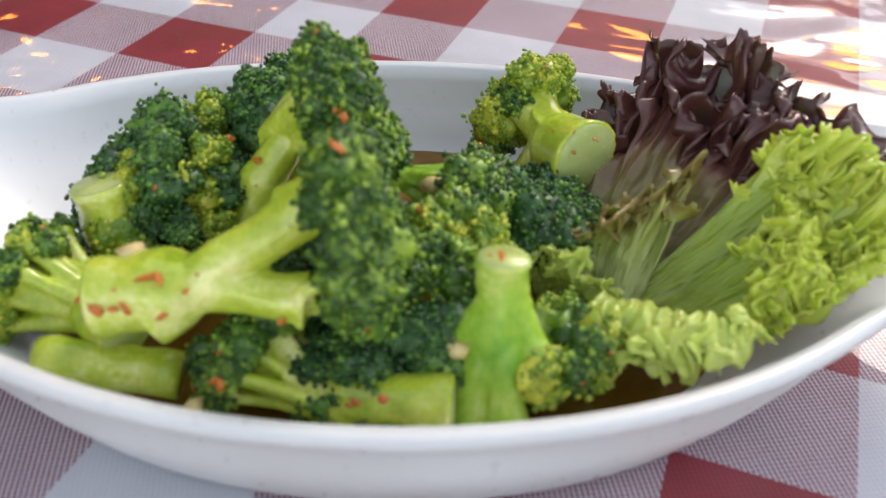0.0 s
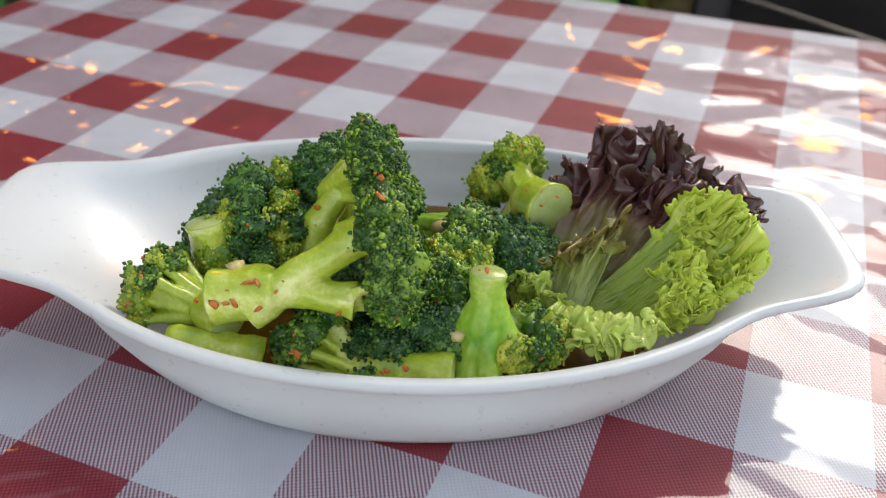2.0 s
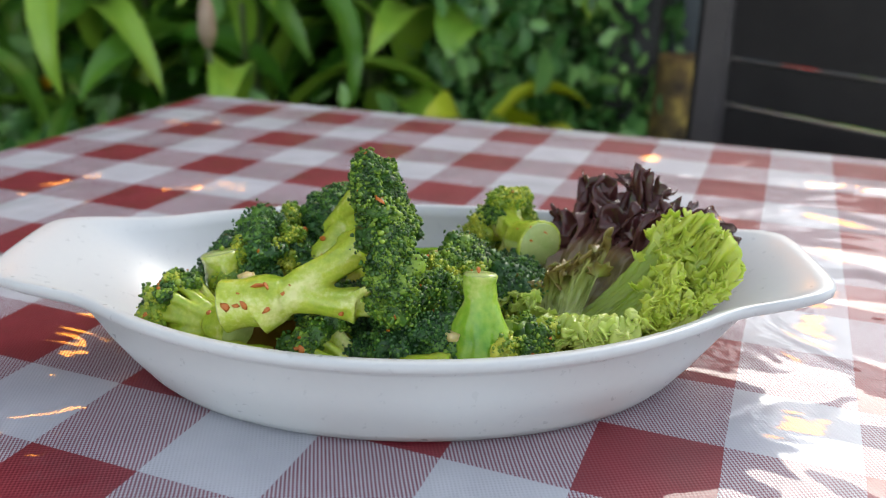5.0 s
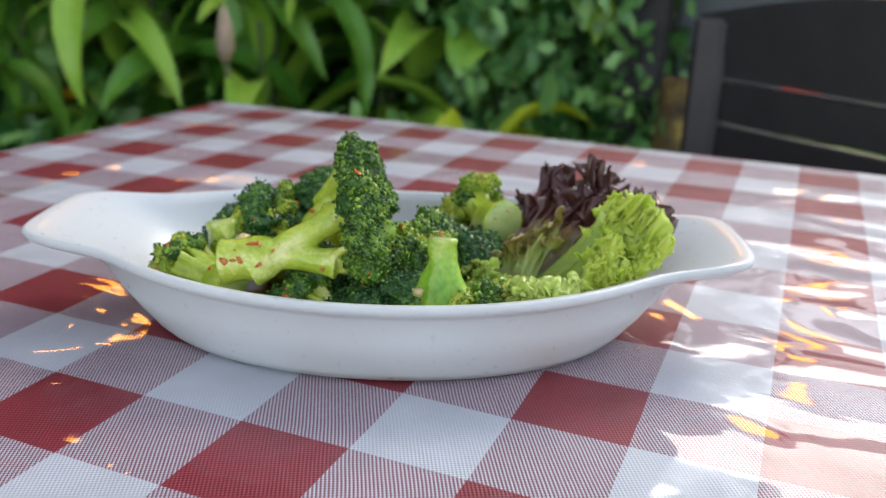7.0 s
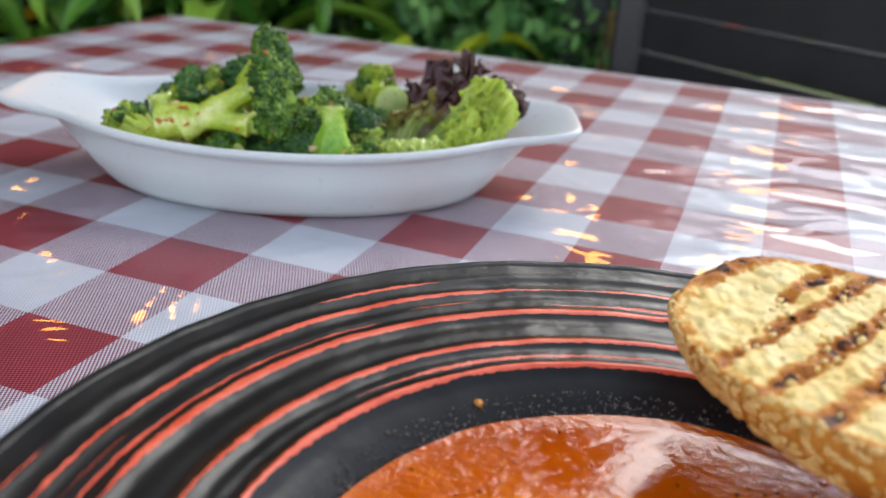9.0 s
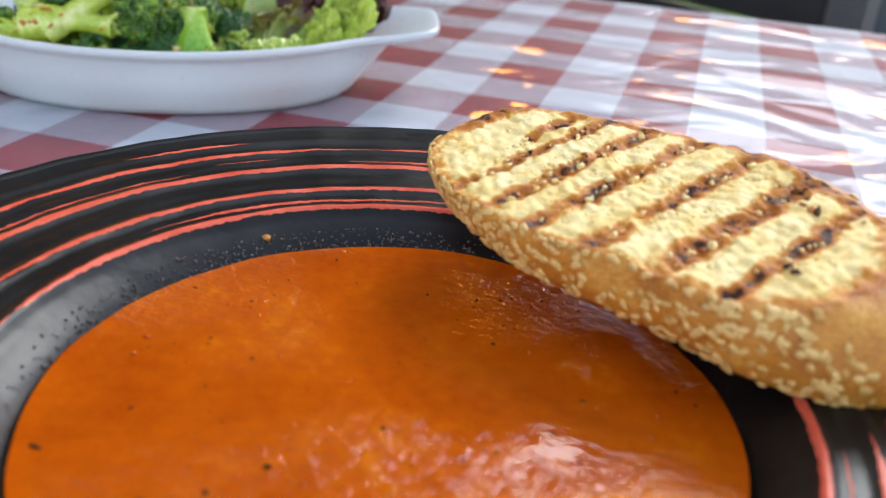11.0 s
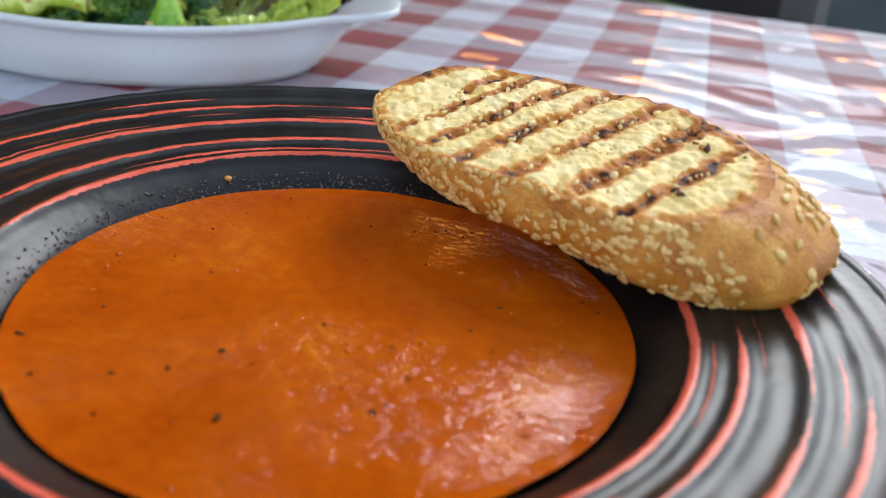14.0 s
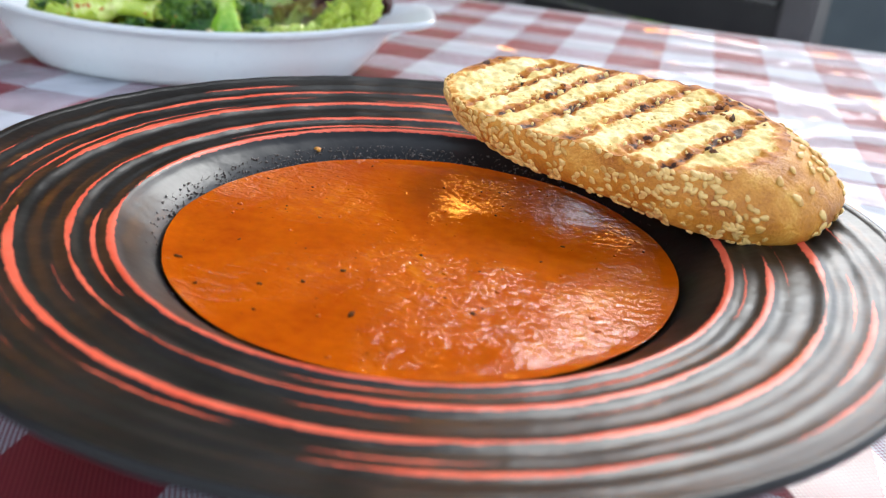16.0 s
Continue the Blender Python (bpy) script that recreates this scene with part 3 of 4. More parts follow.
        bit = child("chili_bit", CHILI[rng.integers(len(CHILI))], ob)
        sz = 0.0004 + 0.0008 * rng.uniform() ** 2
        bit.matrix_local = Matrix.Translation(spot - base) @ out.to_track_quat("Z", "Y").to_matrix().to_4x4() @ pose(0, 0, 0, 0, 0, rng.uniform(0, 360)) @ Matrix.Diagonal((sz * rng.uniform(0.8, 1.6), sz, sz * 0.5, 1))
    for (x, y, z), sz in spots:
        bit = child("chili_bit", CHILI[rng.integers(len(CHILI))], ob)
        bit.matrix_local = Matrix.Translation(Vector((x, y, z)) - base) @ pose(0, 0, 0, -50, 10, rng.uniform(0, 360)) @ Matrix.Diagonal((sz * 1.0, sz * 0.7, sz * 0.4, 1))
    return ob


CHILI = [mesh_of("chili_bit", *beads([(0, 0, 0)], [1.0], np.random.default_rng(40 + k), 0.45), M_CHILI, k % 2 == 0) for k in range(6)]
floret("large pale-stemmed cooked broccoli floret lying on its side", (-0.0375, 0.0450, 0.0345), (0.0095, 0.0655, 0.0460), 0.0195, 0.0080, 1, axis=(0.9, 0.28, 0.12), up=(-0.16, 0, 1),
       tall=1.08, wide=0.66, flat=0.34, clumps=32, buds=340, chili=9,
       limbs=((-0.0190, 0.0515, 0.0385), ((0.0020, 0.0690, 0.0545), 0.0054), ((0.0040, 0.0580, 0.0365), 0.0050)),
       spots=(((-0.0235, 0.0450, 0.0440), 0.0019), ((-0.0215, 0.0450, 0.0445), 0.0013), ((-0.0200, 0.0430, 0.0375), 0.0017), ((-0.0270, 0.0455, 0.0430), 0.0009), ((0.0020, 0.0505, 0.0365), 0.0012)))
floret("tall cooked broccoli floret standing up, dark green crown", (-0.0300, 0.0860, 0.0240), (-0.0065, 0.0965, 0.0580), 0.0155, 0.0056, 2, axis=(0.85, -0.10, 0.50),
       tall=1.0, wide=0.62, flat=0.42, clumps=24, buds=340, chili=5, fork=1.1)
floret("round dark-green broccoli floret with yellowish top buds", (-0.0260, 0.0900, 0.0140), (-0.0500, 0.0880, 0.0300), 0.0205, 0.0080, 3, axis=(-0.25, -0.30, 0.9),
       flat=0.80, spread=105, clumps=30, buds=340, chili=6, yellow=0.38, bud_mat=M_BUD_DARK)
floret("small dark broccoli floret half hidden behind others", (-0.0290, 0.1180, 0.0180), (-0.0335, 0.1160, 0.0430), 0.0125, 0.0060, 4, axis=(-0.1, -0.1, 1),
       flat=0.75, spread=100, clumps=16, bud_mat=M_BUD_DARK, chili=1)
floret("split pale broccoli floret with yellow-edged buds", (-0.0340, 0.0460, 0.0260), (-0.0590, 0.0510, 0.0270), 0.0150, 0.0068, 5, axis=(-0.95, 0.05, 0.18),
       tall=0.80, wide=1.0, flat=0.70, clumps=20, buds=150, chili=7, yellow=0.40, fork=0.95, puff=0.72, branch_r=0.40)
floret("broccoli floret lying low against the front rim", (0.0360, 0.0580, 0.0190), (-0.0050, 0.0530, 0.0200), 0.0140, 0.0058, 6, axis=(-0.9, 0.05, 0.30),
       tall=0.90, wide=0.95, flat=0.8, clumps=20, buds=170, chili=9, yellow=0.12, fork=1.0, puff=0.78, branch_r=0.38)
floret("bright green broccoli floret behind the large one", (-0.0020, 0.1060, 0.0360), (0.0180, 0.1090, 0.0340), 0.0125, 0.0034, 7, axis=(0.9, 0.0, -0.1),
       flat=0.75, clumps=16, chili=4, stem_mat=M_STEM_GREEN, fork=1.1)
floret("thick-stemmed broccoli floret turned upside down, cut end up", (0.0435, 0.1330, 0.0375), (0.0250, 0.1510, 0.0370), 0.0140, 0.0088, 8, axis=(-0.75, 0.45, 0.35),
       flat=0.7, clumps=16, chili=6, yellow=0.5, fork=0.9,
       limbs=((0.0330, 0.1415, 0.0360), ((0.0235, 0.1500, 0.0400), 0.0066), ((0.0290, 0.1400, 0.0220), 0.0062)))
floret("broccoli floret standing on its crown, bright green stump up", (0.0400, 0.0735, 0.0475), (0.0490, 0.0765, 0.0265), 0.0135, 0.0050, 9, axis=(0.25, 0.10, -0.9),
       flat=0.55, clumps=22, chili=7, yellow=0.75, stem_mat=M_STEM_GREEN, branch_r=0.30, back=0.10,
       limbs=((0.0405, 0.0720, 0.0410), ((0.0310, 0.0640, 0.0180), 0.0040), ((0.0470, 0.0590, 0.0130), 0.0046), ((0.0545, 0.0680, 0.0200), 0.0040), ((0.0395, 0.0600, 0.0130), 0.0044)))
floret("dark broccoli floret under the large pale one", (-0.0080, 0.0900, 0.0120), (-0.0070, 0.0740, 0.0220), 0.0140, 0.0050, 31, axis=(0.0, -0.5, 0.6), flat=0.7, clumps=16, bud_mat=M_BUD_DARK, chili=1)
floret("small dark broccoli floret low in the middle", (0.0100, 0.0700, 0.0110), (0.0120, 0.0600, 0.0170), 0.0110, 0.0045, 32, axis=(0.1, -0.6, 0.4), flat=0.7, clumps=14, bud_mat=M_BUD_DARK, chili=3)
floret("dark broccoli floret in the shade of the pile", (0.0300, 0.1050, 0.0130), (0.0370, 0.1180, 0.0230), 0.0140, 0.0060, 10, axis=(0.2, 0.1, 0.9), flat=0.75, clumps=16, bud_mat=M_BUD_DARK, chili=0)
floret("broccoli floret in the middle of the pile with yellow buds", (0.0150, 0.1000, 0.0150), (0.0220, 0.0860, 0.0320), 0.0140, 0.0060, 11, axis=(0.4, -0.5, 0.6), flat=0.75, clumps=18, yellow=0.5, chili=4)
floret("small dark broccoli floret beside the upturned stump", (0.0180, 0.0700, 0.0140), (0.0285, 0.0690, 0.0205), 0.0100, 0.0050, 12, axis=(0.5, -0.6, 0.3), flat=0.75, clumps=14, bud_mat=M_BUD_DARK, chili=2)


def stem_piece(label, a, b, c, r, seed, material):
    pts = curve(a, b, c, 8)
    o = Vector(a)
    ob = thing("broccoli_chunk", o, label, "broccoli", "loose broccoli chunks in the dish")
    child("stalk", mesh_of("stalk", *tube([p - o for p in pts], [r * (1 - 0.02 * k) for k in range(9)], 16, True, 0.25, seed), material), ob)
    d = (Vector(a) - Vector(b)).normalized()
    child("cut_end", mesh_of("cut_end", *tube([d * 0.0001, d * 0.0006], [r * 0.93, r * 0.85], 16, True, 0.15, seed), M_CUT), ob, "pale wet cut end")
    return ob


stem_piece("pale green peeled broccoli stem standing on end", (-0.0585, 0.0730, 0.0400), (-0.0560, 0.0720, 0.0300), (-0.0500, 0.0690, 0.0170), 0.0075, 21, M_STEM)
stem_piece("pale broccoli stem lying in the broth", (-0.0490, 0.0350, 0.0200), (-0.0380, 0.0400, 0.0190), (-0.0220, 0.0460, 0.0165), 0.0062, 22, M_STEM)

for k, (p, s) in enumerate((((0.0140, 0.1030, 0.0395), 0.0030), ((-0.0330, 0.0520, 0.0425), 0.0026), ((0.0345, 0.0640, 0.0290), 0.0028), ((-0.0120, 0.0360, 0.0200), 0.0030))):
    rng = np.random.default_rng(60 + k)
    v, f = beads([(0, 0, 0)], [s], rng, 0.35)
    ob = tagged(new("garlic_piece", mesh_of("garlic_piece", v, f, M_GARLIC)), "fried golden chunk of garlic on the broccoli", "garlic", "garlic pieces on the salad")
    ob.location = p


# ---- lettuce ----
def spline(points, t):
    """A smooth way through the points; t from 0 to 1."""
    p = [Vector(q) for q in points]
    x = t * (len(p) - 1)
    i = min(int(x), len(p) - 2)
    f = x - i
    a, b, c, d = p[max(i - 1, 0)], p[i], p[i + 1], p[min(i + 2, len(p) - 1)]
    return 0.5 * ((2 * b) + (c - a) * f + (2 * a - 5 * b + 4 * c - d) * f * f + (3 * b - 3 * c + d - a) * f ** 3)


def tuft(size, rng):
    """One curl of a frilled rim: a cupped fan with a wavy, toothed edge."""
    cols, rows = 22, 7
    n, ph, cup, span = rng.uniform(2.0, 3.4), rng.uniform(0, 6.28), rng.uniform(-0.5, 0.9), rng.uniform(1.0, 1.7)
    verts, out = [], []
    for i in range(rows):
        r = i / (rows - 1)
        for j in range(cols):
            a = (j / (cols - 1) - 0.5) * 2 * span
            w = math.sin(a * n + ph)
            rad = size * r * (1 + 0.16 * r * r * math.sin(a * n * 4.3 + ph * 2) + 0.10 * w)
            verts.append(Vector((rad * math.sin(a), size * (0.55 * r ** 1.5 * w + cup * r * r * 0.5), rad * math.cos(a))))
            out.append(0.55 + 0.45 * r)
    return verts, grid_faces(rows, cols), out


def lettuce_leaf(label, root, rim, material, seed, curls=50, size=0.0055, belly=(0, 0, 0), sway=0.003, depth=0.30, ribs=0.0, folds=9, ruffle=0.35):
    """A leaf fan from a root line to a rim line, softly buckled, with a frill of curls along the rim."""
    rng = np.random.default_rng(int(seed) + 300)
    cols, rows = 380, 46
    o = Vector(root[0])

    def at(s, r):
        a, b = spline(root, s), spline(rim, s)
        da = spline(rim, min(1, s + 0.02)) - spline(rim, max(0, s - 0.02))
        along = (b - a).normalized()
        side = da.normalized()
        norm = along.cross(side)
        norm = norm.normalized() if norm.length > 1e-6 else Vector((0, 0, 1))
        p = a.lerp(b, r) + Vector(belly) * math.sin(math.pi * r)
        p = p + norm * (sway * r * (2 * noise.noise(Vector((s * 4, r * 2, seed))) + 0.8 * noise.noise(Vector((s * 11, r * 5, seed + 4)))))
        p = p + norm * (0.0006 * noise.noise(Vector((s * 40, r * 16, seed))) + ribs * math.sin(s * 75 + 2 * noise.noise(Vector((s * 8, r * 3, seed)))))
        return p, along, side, norm
    verts, out = [], []
    for i in range(rows):
        r = i / (rows - 1)
        for j in range(cols):
            s = j / (cols - 1)
            p, along, side, norm = at(s, r)
            k = max(0.0, (r - 1 + ruffle) / ruffle)
            k = k * k * (3 - 2 * k)
            w1 = noise.noise_vector(Vector((s * folds * 1.5, r * 3.2, seed)))
            w2 = noise.noise_vector(Vector((s * folds * 4.2, r * 7.0, seed + 5)))
            w3 = noise.noise(Vector((s * folds * 13.0, r * 4.0, seed + 8)))
            p = p + norm * (size * k * (1.9 * w1.x + 1.25 * k * w2.x))
            p = p + side * (size * k * (1.3 * w1.y + 1.1 * k * w2.y))
            p = p + along * (size * k * (0.9 * w1.z + 0.6 * k * w2.z + 0.34 * k * w3))
            verts.append(p - o)
            out.append(r * 0.7 + 0.3 * k)
    ob = thing("lettuce_leaf", o, label, "lettuce", "lettuce leaves in the dish")
    me = mesh_of("leaf_blade", verts, grid_faces(rows, cols), material)
    me.attributes.new("outward", "FLOAT", "POINT").data.foreach_set("value", out)
    th = child("leaf_blade", me, ob).modifiers.new("thickness", "SOLIDIFY")
    th.thickness = 0.00035
    verts, faces, out = [], [], []
    for k in range(curls):
        s = min(1, max(0, (k + rng.uniform(0, 1)) / curls))
        p, along, side, norm = at(s, 1 - depth * rng.uniform() ** 1.6)
        v, f, q = tuft(size * rng.uniform(0.6, 1.15), rng)
        up = (along + norm * rng.normal(0, 0.65) + side * rng.normal(0, 0.5)).normalized()
        x = (side + norm * rng.normal(0, 0.8)).cross(up).normalized()
        m = Matrix((x.cross(up), x, up)).transposed()
        p = p - up * size * 0.35
        n = len(verts)
        verts += [p + m @ c - o for c in v]
        faces += [tuple(i + n for i in g) for g in f]
        out += q
    me = mesh_of("frill", verts, faces, material)
    me.attributes.new("outward", "FLOAT", "POINT").data.foreach_set("value", out)
    th = child("frill", me, ob).modifiers.new("thickness", "SOLIDIFY")
    th.thickness = 0.0003
    return ob


lettuce_leaf("dark red-brown frilled lettuce leaf leaning on the dish's back rim", ((0.0440, 0.1220, 0.0180), (0.0520, 0.1200, 0.0160), (0.0620, 0.1160, 0.0150), (0.0740, 0.1100, 0.0160)),
             ((0.0420, 0.1560, 0.0345), (0.0480, 0.1620, 0.0455), (0.0590, 0.1670, 0.0575), (0.0740, 0.1640, 0.0570), (0.0920, 0.1570, 0.0540), (0.1060, 0.1490, 0.0515), (0.1140, 0.1430, 0.0465)), M_LEAF_RED, 1.0, curls=22, size=0.0068, belly=(0.001, -0.004, 0.0), sway=0.007, depth=0.40, folds=11, ruffle=0.62)
lettuce_leaf("second red lettuce leaf folded behind the green one", ((0.0580, 0.1160, 0.0150), (0.0660, 0.1130, 0.0150), (0.0740, 0.1080, 0.0150)),
             ((0.0690, 0.1520, 0.0450), (0.0810, 0.1500, 0.0500), (0.0970, 0.1460, 0.0510), (0.1110, 0.1400, 0.0460)), M_LEAF_RED, 5.0, curls=12, size=0.0060, sway=0.005, depth=0.35, folds=9, ruffle=0.6)
lettuce_leaf("bronze-edged curly lettuce leaf folded against the red one", ((0.0480, 0.1000, 0.0150), (0.0560, 0.0980, 0.0150), (0.0640, 0.0960, 0.0150)),
             ((0.0440, 0.1100, 0.0290), (0.0540, 0.1140, 0.0350), (0.0640, 0.1200, 0.0410), (0.0720, 0.1270, 0.0480)), M_LEAF_MIX, 9.0, curls=8, size=0.0048, sway=0.004, depth=0.4)
lettuce_leaf("fresh green lettuce leaf with a tightly frilled edge", ((0.0560, 0.1000, 0.0170), (0.0640, 0.0940, 0.0150), (0.0720, 0.0870, 0.0150)),
             ((0.0895, 0.1340, 0.0520), (0.0995, 0.1310, 0.0555), (0.1115, 0.1250, 0.0510), (0.1155, 0.1170, 0.0430), (0.1050, 0.1070, 0.0360), (0.0950, 0.0990, 0.0310)), M_LEAF_GREEN, 13.0, folds=19, ruffle=0.26, curls=125, size=0.0043, belly=(0, 0, -0.004), sway=0.002, depth=0.26)
lettuce_leaf("green lettuce leaf with a curly inner edge beside the frilled one", ((0.0640, 0.0960, 0.0150), (0.0740, 0.0900, 0.0150)),
             ((0.0925, 0.1180, 0.0440), (0.0985, 0.1110, 0.0410), (0.0955, 0.1030, 0.0370), (0.0905, 0.0980, 0.0320)), M_LEAF_GREEN, 17.0, folds=13, ruffle=0.30, curls=64, size=0.0041, sway=0.002, depth=0.3)
lettuce_leaf("pale ribbed lettuce leaf lying in the broth", ((0.0600, 0.1010, 0.0150), (0.0690, 0.1000, 0.0190), (0.0800, 0.0970, 0.0200), (0.0880, 0.0930, 0.0170)),
             ((0.0550, 0.0810, 0.0250), (0.0630, 0.0765, 0.0260), (0.0735, 0.0745, 0.0275), (0.0840, 0.0775, 0.0305), (0.0910, 0.0850, 0.0330)), M_LEAF_PALE, 21.0, folds=8, ruffle=0.42, curls=12, size=0.0042, belly=(0, 0, 0.009), sway=0.002, depth=0.14, ribs=0.0005)
lettuce_leaf("wilted translucent lettuce heart between broccoli and leaves", ((0.0420, 0.1020, 0.0130), (0.0480, 0.0990, 0.0130), (0.0540, 0.0950, 0.0130)),
             ((0.0380, 0.1020, 0.0270), (0.0450, 0.1020, 0.0300), (0.0530, 0.1000, 0.0290), (0.0600, 0.0960, 0.0230)), M_LEAF_PALE, 25.0, folds=4, curls=6, size=0.0040, sway=0.003, depth=0.4)

# ---- the soup plate ----
PC = Vector((0.2335, -0.172, 0.0))


def lathe(prof, n):
    verts = [(r * math.cos(2 * math.pi * k / n), r * math.sin(2 * math.pi * k / n), z) for r, z in prof for k in range(n)]
    faces = grid_faces(len(prof), n, True)
    return verts, faces


def plate_top(r):
    """Height of the plate's upper face by radius: well, step, ridged rim."""
    pts = ((0.0, 0.0065), (0.045, 0.0070), (0.058, 0.0120), (0.066, 0.0270), (0.0705, 0.0345), (0.0745, 0.0375), (0.0785, 0.0398), (0.081, 0.0412), (0.0905, 0.0424), (0.103, 0.0442), (0.115, 0.0465), (0.1245, 0.0490))
    for (r0, z0), (r1, z1) in zip(pts, pts[1:]):
        if r <= r1:
            t = (r - r0) / (r1 - r0)
            return z0 + (z1 - z0) * t
    return pts[-1][1]


def plate_mesh():
    n = 240
    prof = [(0.0008, 0.0028), (0.050, 0.0028), (0.0525, 0.0004), (0.0555, 0.0), (0.0575, 0.0012), (0.059, 0.0050), (0.070, 0.0270), (0.078, 0.0340), (0.095, 0.0375), (0.112, 0.0410), (0.1235, 0.0452), (0.1258, 0.0470), (0.1264, 0.0484), (0.1260, 0.0494), (0.1250, 0.0497)]
    rr = 0.1240
    while rr > 0.0765:
        z = plate_top(rr)
        for c, w, h in ((0.081, 0.0017, 0.0009), (0.0857, 0.0013, 0.0002), (0.0905, 0.0019, 0.0009), (0.0965, 0.0020, 0.0002), (0.103, 0.0021, 0.0009), (0.1082, 0.0014, 0.0002), (0.1130, 0.0016, 0.0004), (0.1185, 0.0014, 0.0003)):
            z += h * math.exp(-((rr - c) / w) ** 2)
        prof.append((rr, z))
        rr -= 0.0007
    prof += [(r, plate_top(r)) for r in (0.0745, 0.072, 0.070, 0.068, 0.066, 0.062, 0.058, 0.052, 0.045, 0.02, 0.0008)]
    verts, faces = lathe(prof, n)
    out = []
    for x, y, z in verts:
        r = math.hypot(x, y)
        if z > 0.03 and r > 0.07:
            z += 0.00034 * noise.noise(Vector((x * 85, y * 85, 5))) + 0.0001 * noise.noise(Vector((x * 300, y * 300, 9)))
        out.append((x, y, z))
    faces.append(tuple(range(n - 1, -1, -1)))
    faces.append(tuple(range(len(out) - n, len(out))))
    return out, faces


plate = tagged(new("soup_plate", mesh_of("soup_plate", *plate_mesh(), M_GLAZE)), "black-glazed ridged stoneware soup plate with broken coral-red rings", "plate")
plate.location = PC
SOUP_Z = 0.0342


def soup_mesh():
    n, rings = 160, 60
    verts = []
    for i in range(rings):
        f = 1 - i / rings
        for k in range(n):
            a = 2 * math.pi * k / n
            r = (0.0696 + 0.0006 * noise.noise(Vector((math.cos(a) * 4, math.sin(a) * 4, 1)))) * f
            x, y = r * math.cos(a), r * math.sin(a)
            z = 0.00012 * noise.noise(Vector((x * 60, y * 60, 2))) + 0.00005 * noise.noise(Vector((x * 260, y * 260, 7)))
            z += 0.0006 * max(0, (f - 0.95) / 0.05)
            verts.append((x, y, z))
    return verts, grid_faces(rings, n, True) + [tuple(range((rings - 1) * n, rings * n))]


soup = tagged(new("tomato_soup", mesh_of("tomato_soup", *soup_mesh(), M_SOUP)), "smooth orange-red tomato soup filling the black plate", "soup")
soup.location = PC + Vector((0, 0, SOUP_Z))
rng = np.random.default_rng(5)
fl, fs = [], []
for k in range(150):
    a, r = rng.uniform(0, 6.283), 0.066 * math.sqrt(rng.uniform())
    fl.append((r * math.cos(a), r * math.sin(a), 0.0001))
    fs.append(0.00012 + 0.0006 * rng.uniform() ** 4)
for x, y, s in ((-0.0205, -0.035, 0.0011), (-0.0035, -0.046, 0.0013), (-0.0545, -0.036, 0.0009)):
    fl.append((x, y, 0.0002))
    fs.append(s)
v, f = beads(fl, fs, rng, 0.45)
v = [(x, y, z * 0.4) for x, y, z in v]
child("herb_flecks", mesh_of("herb_flecks", v, f, M_HERB), soup, "dark herb and pepper flecks", kind="stuff")
fl = [(0.0665 * math.sqrt(rng.uniform()) * math.cos(t), 0.0665 * math.sqrt(rng.uniform()) * math.sin(t), 0.0001) for t in rng.uniform(0, 6.283, 70)]
v, f = beads(fl, [0.0003 + 0.0006 * rng.uniform() ** 3 for _ in fl], rng, 0.3)
child("oil_film", mesh_of("oil_film", [(x, y, z * 0.5) for x, y, z in v], f, M_SOUP), soup, "small glossy blobs on the soup", kind="stuff")
fl = []
for k in range(900):
    a = radians(rng.normal(135, 38))
    r = 0.0698 + 0.0050 * rng.uniform() ** 1.7
    fl.append((r * math.cos(a), r * math.sin(a), plate_top(r) - SOUP_Z + 0.0001))
child("dried_splash", mesh_of("dried_splash", *beads(fl, [0.00012 + 0.00030 * rng.uniform() ** 2 for _ in fl], rng, 0.4), M_SPLASH), soup, "thin dried film of soup on the well's wall", kind="stuff")
crumb = tagged(new("bread_crumb", mesh_of("bread_crumb", *beads([(0, 0, 0)], [0.0012], rng, 0.35), M_CRUST)), "tiny toasted crumb stuck to the plate's inner wall", "crumb")
crumb.location = (0.1795, -0.1205, 0.0375)

# ---- the grilled bread ----
BREAD = Matrix.Translation((0.2785, -0.1085, 0.0462)) @ pose(0, 0, 0, 10.5, 0.0, -21.8)
#        left end, right end, half width, centre across, height
LEVELS = ((-0.0550, 0.0640, 0.0265, -0.001, -0.0020), (-0.0590, 0.0680, 0.0295, -0.001, 0.0000), (-0.0605, 0.0705, 0.0314, -0.001, 0.0050), (-0.0615, 0.0690, 0.0320, -0.001, 0.0100),
          (-0.0620, 0.0635, 0.0316, -0.001, 0.0150), (-0.0618, 0.0560, 0.0306, -0.001, 0.0186), (-0.0612, 0.0520, 0.0298, -0.001, 0.0196))


